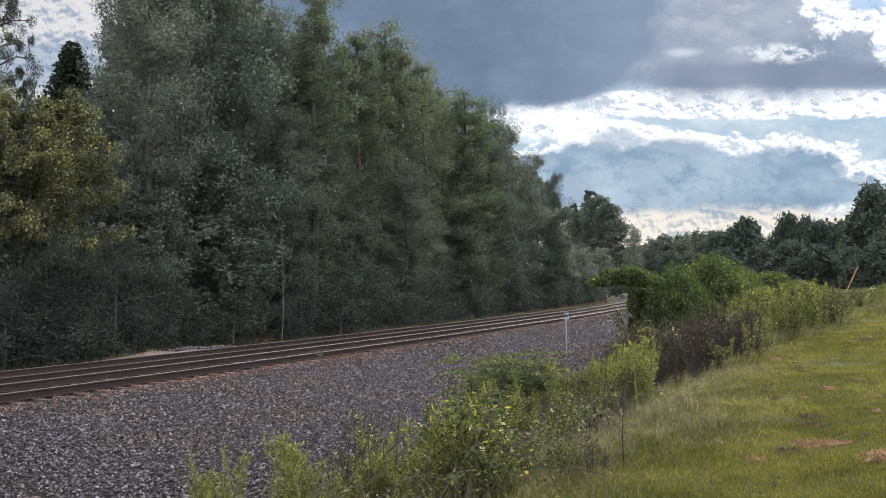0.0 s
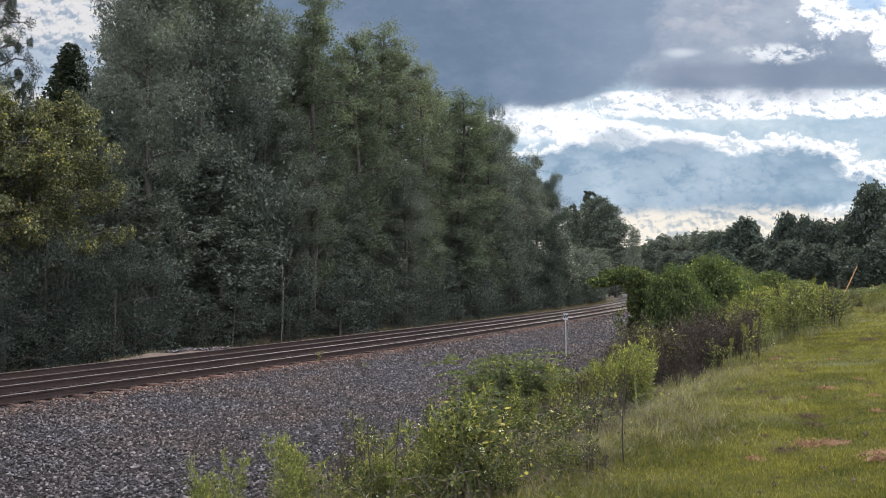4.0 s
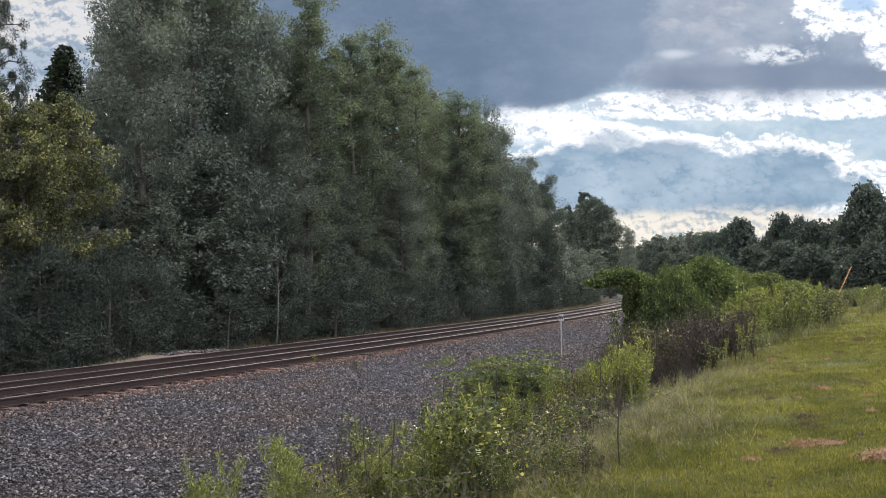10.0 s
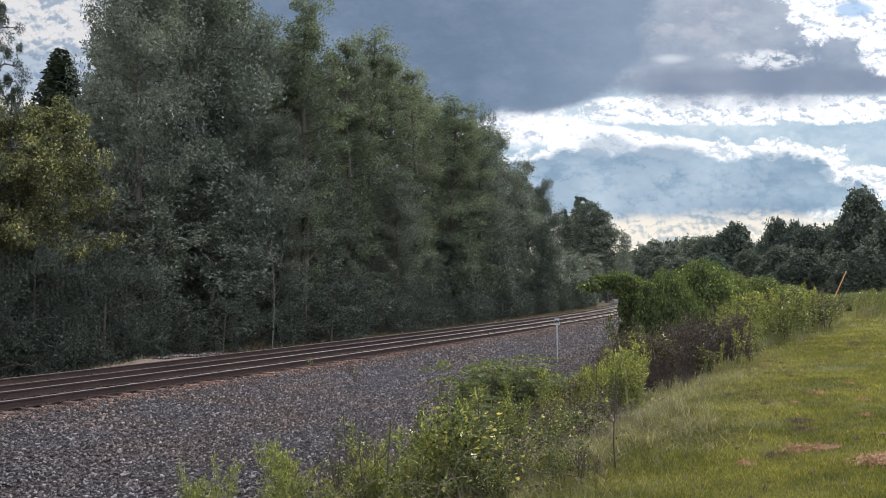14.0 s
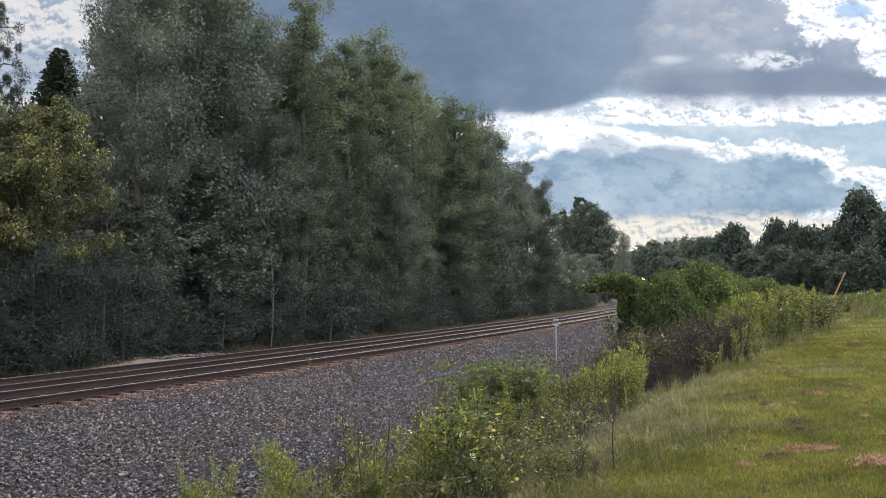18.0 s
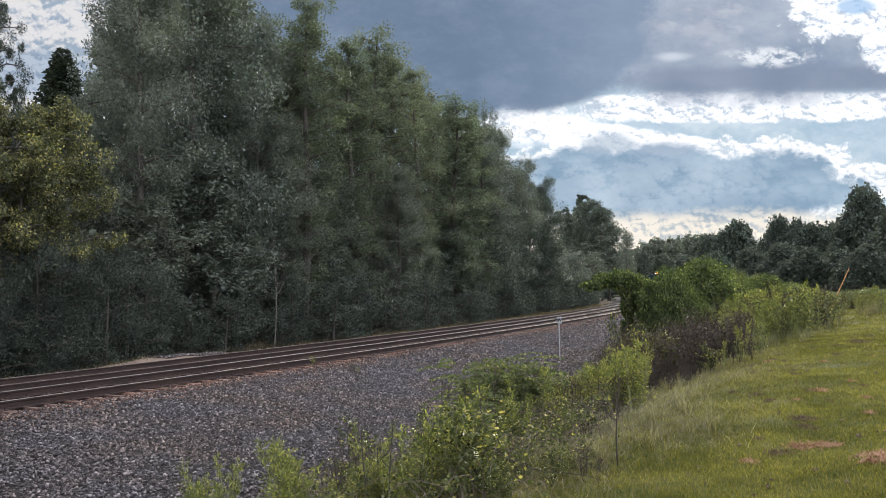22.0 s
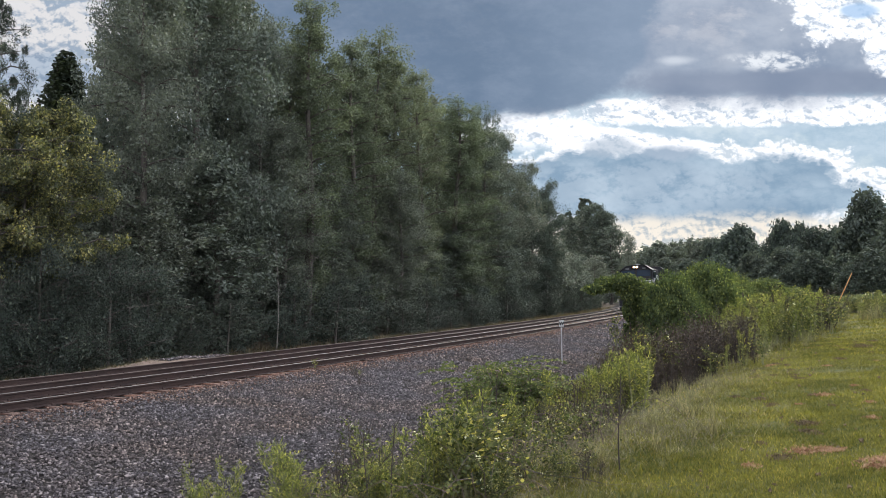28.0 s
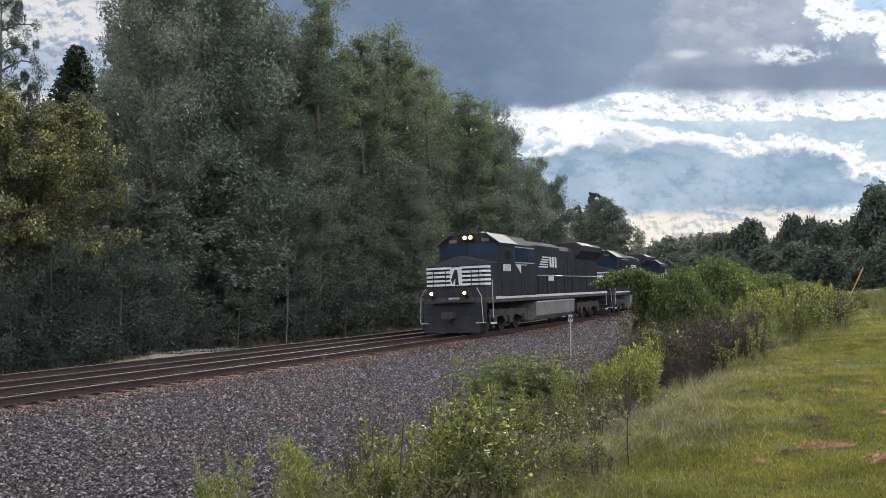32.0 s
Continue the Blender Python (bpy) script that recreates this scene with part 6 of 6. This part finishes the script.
    blades("verge_grass", "pale dry grass at the foot of the wood", x, y, rng.uniform(0.1, 0.45, len(x)), rng.uniform(0.008, 0.018, len(x)), M["verge"], rng, 0.7)


build_grass()


# ================= twigs, clods =================
def build_litter():
    rng = np.random.default_rng(29)
    for x, y, tall in ((1.77, 8.1, 0.95), (-0.68, 7.6, 0.95), (-0.55, 7.8, 0.75), (-0.18, 8.3, 0.95), (0.12, 8.0, 0.7), (-0.86, 7.9, 1.15), (-0.42, 7.5, 1.0), (0.05, 8.4, 1.25), (0.45, 8.8, 1.1), (-0.98, 8.3, 0.9), (0.7, 9.8, 1.2), (1.95, 12.0, 1.0), (2.5, 12.8, 0.9), (0.3, 9.3, 1.1)):
        st = thing("dead_stalk", "thin dark upright dead stalk among the weeds", "stalk", "dead stalks")
        st.location = (x, y, gz(x, y))
        h = np.linspace(-0.05, tall, 7)
        px, py = 0.02 * np.sin(h * 5 + x * 9), 0.015 * np.cos(h * 4 + y)
        stems = [(np.stack([px, py, h], 1), 0.008 - 0.004 * np.clip(h, 0, 1))]
        for q in range(5 if x < 1.7 or x > 1.8 else 1):
            e = rng.uniform(0.45, 0.95) * tall
            a = rng.uniform(0, 6.28)
            c = np.array([np.interp(e, h, px), np.interp(e, h, py), e])
            w = np.array([math.cos(a), math.sin(a), rng.uniform(0.4, 1.2)]) * rng.uniform(0.08, 0.18)
            stems.append((np.stack([c, c + w * 0.6, c + w + np.array((0, 0, 0.03))]), np.array([0.004, 0.003, 0.002])))
        v, f = tubes(stems, 5)
        part_mesh("stalk", mesh_arrays("stalk", v, f, [M["dark_stalk"]]), st)
    tw = thing("fallen_branch", "bare grey fallen branch lying in the weeds", "branch")
    tw.location = (1.0, 7.6, gz(1.0, 7.6))
    u = np.linspace(0, 1, 9)
    p = np.stack([-0.75 + 1.5 * u, 0.5 - 0.5 * u + 0.06 * np.sin(u * 7), 0.34 - 0.5 * u + 0.22 * u * u + 0.03 * np.sin(u * 11)], 1)
    q = np.stack([0.1 + 0.5 * u, 0.15 - 0.1 * u, 0.25 + 0.1 * u - 0.25 * u * u], 1)
    v, f = tubes([(p, 0.007 - 0.005 * u), (q, 0.004 - 0.002 * u)], 6)
    part_mesh("wood", mesh_arrays("wood", v, f, [M["bark"]]), tw)
    spots = [(11.3, 21.8, 0.3, 0), (10.6, 21.5, 0.12, 0), (9.1, 18.6, 0.12, 0), (10.2, 18.6, 0.1, 0), (4.55, 10.2, 0.16, 0), (3.75, 8.45, 0.17, 1), (4.0, 8.55, 0.1, 1), (3.4, 8.2, 0.13, 0), (3.95, 7.3, 0.2, 1), (5.0, 12.8, 0.12, 0), (5.9, 12.6, 0.12, 1), (4.3, 9.6, 0.12, 0), (12.5, 23.6, 0.15, 0), (4.15, 7.55, 0.12, 1)]
    for k in range(36):
        cy = rng.uniform(7, 24)
        spots.append((cy * rng.uniform(0.36, 0.56), cy, rng.uniform(0.04, 0.1), int(rng.integers(0, 2))))
    for cx, cy, r, dry in spots:
        n = int(60 + 1900 * r)
        g = rng.normal(size=(n, 3)) * np.array((0.5, 0.5, 0.13)) * r
        g[:, 2] = np.abs(g[:, 2]) + 0.004
        v, f = leaves(g, 0.06, 0.012, rng, 0.8, 0.1)
        ob = thing("grass_clod", "tan clump of dry thatch on the lawn" if dry else "dark clump of dried grass clippings on the lawn", "clippings", "clumps on the lawn")
        ob.location = (cx, cy, gz(cx, cy))
        tagged(part_mesh("clump", mesh_arrays("clump", v, f, [M["thatch"] if dry else M["clod"]]), ob), kind="stuff")


build_litter()


def build_specks():
    """Crumbs of soil and dry clippings strewn over the lawn."""
    rng = np.random.default_rng(43)
    n = 420
    y = rng.uniform(6.5, 30, n)
    x = y * rng.uniform(0.3, 0.58, n)
    _, d = track_coords(x, y)
    k = d > 13.6 + 0.6 * np.sin(y)
    x, y = x[k], y[k]
    r = 0.012 + 0.035 * rng.uniform(0, 1, len(x)) ** 3
    v, f = stones(np.stack([x, y, ground_z(x, y) + r * 0.7], 1), r, rng)
    tagged(new("soil_crumbs", mesh_arrays("soil_crumbs", v, f, [M["clod"]])), "small dark crumbs of soil on the lawn", "soil", kind="stuff")
    # rust-brown worn patches where the turf is thin
    for px, py, pr in ((4.0, 8.4, 0.13), (4.3, 7.7, 0.26)):
        m = int(9000 * pr)
        a, q = rng.uniform(0, 6.28, m), pr * rng.uniform(0, 1, m) ** 0.8
        bx, by = px + q * np.cos(a) * (1.2 + 0.3 * np.sin(3 * a)), py + q * np.sin(a) * 0.8
        c = np.stack([bx, by, ground_z(bx, by) + rng.uniform(0.01, 0.035, m)], 1)
        v, f = leaves(c, 0.03, 0.006, rng, 1.5, 0.1)
        tagged(new("thatch_patch", mesh_arrays("thatch_patch", v, f, [M["thatch"]])), "rust-brown patch of dead turf on the lawn", "dead grass", kind="stuff")


build_specks()


# ================= what moves =================
def motions():
    times = [k * 0.5 for k in range(65)]
    for ob, behind in ((lead, 0.0), (second, 23.6), (third, 47.2)):
        walk(ob, [(t, unit_pose(t, behind)) for t in times])
    # the wheels turn as the train rolls into sight
    start = 28.0
    for ws, ya in zip(wheelsets, AXLES):
        rows = [(0.0, pose(0, ya, 0.53))]
        for k in range(round((32.0 - start) * FPS) + 1):
            t = start + k / FPS
            rows.append((t, pose(0, ya, 0.53, -math.degrees((train_s(start) - train_s(t)) / 0.53) % 360)))
        walk(ws, rows)


motions()
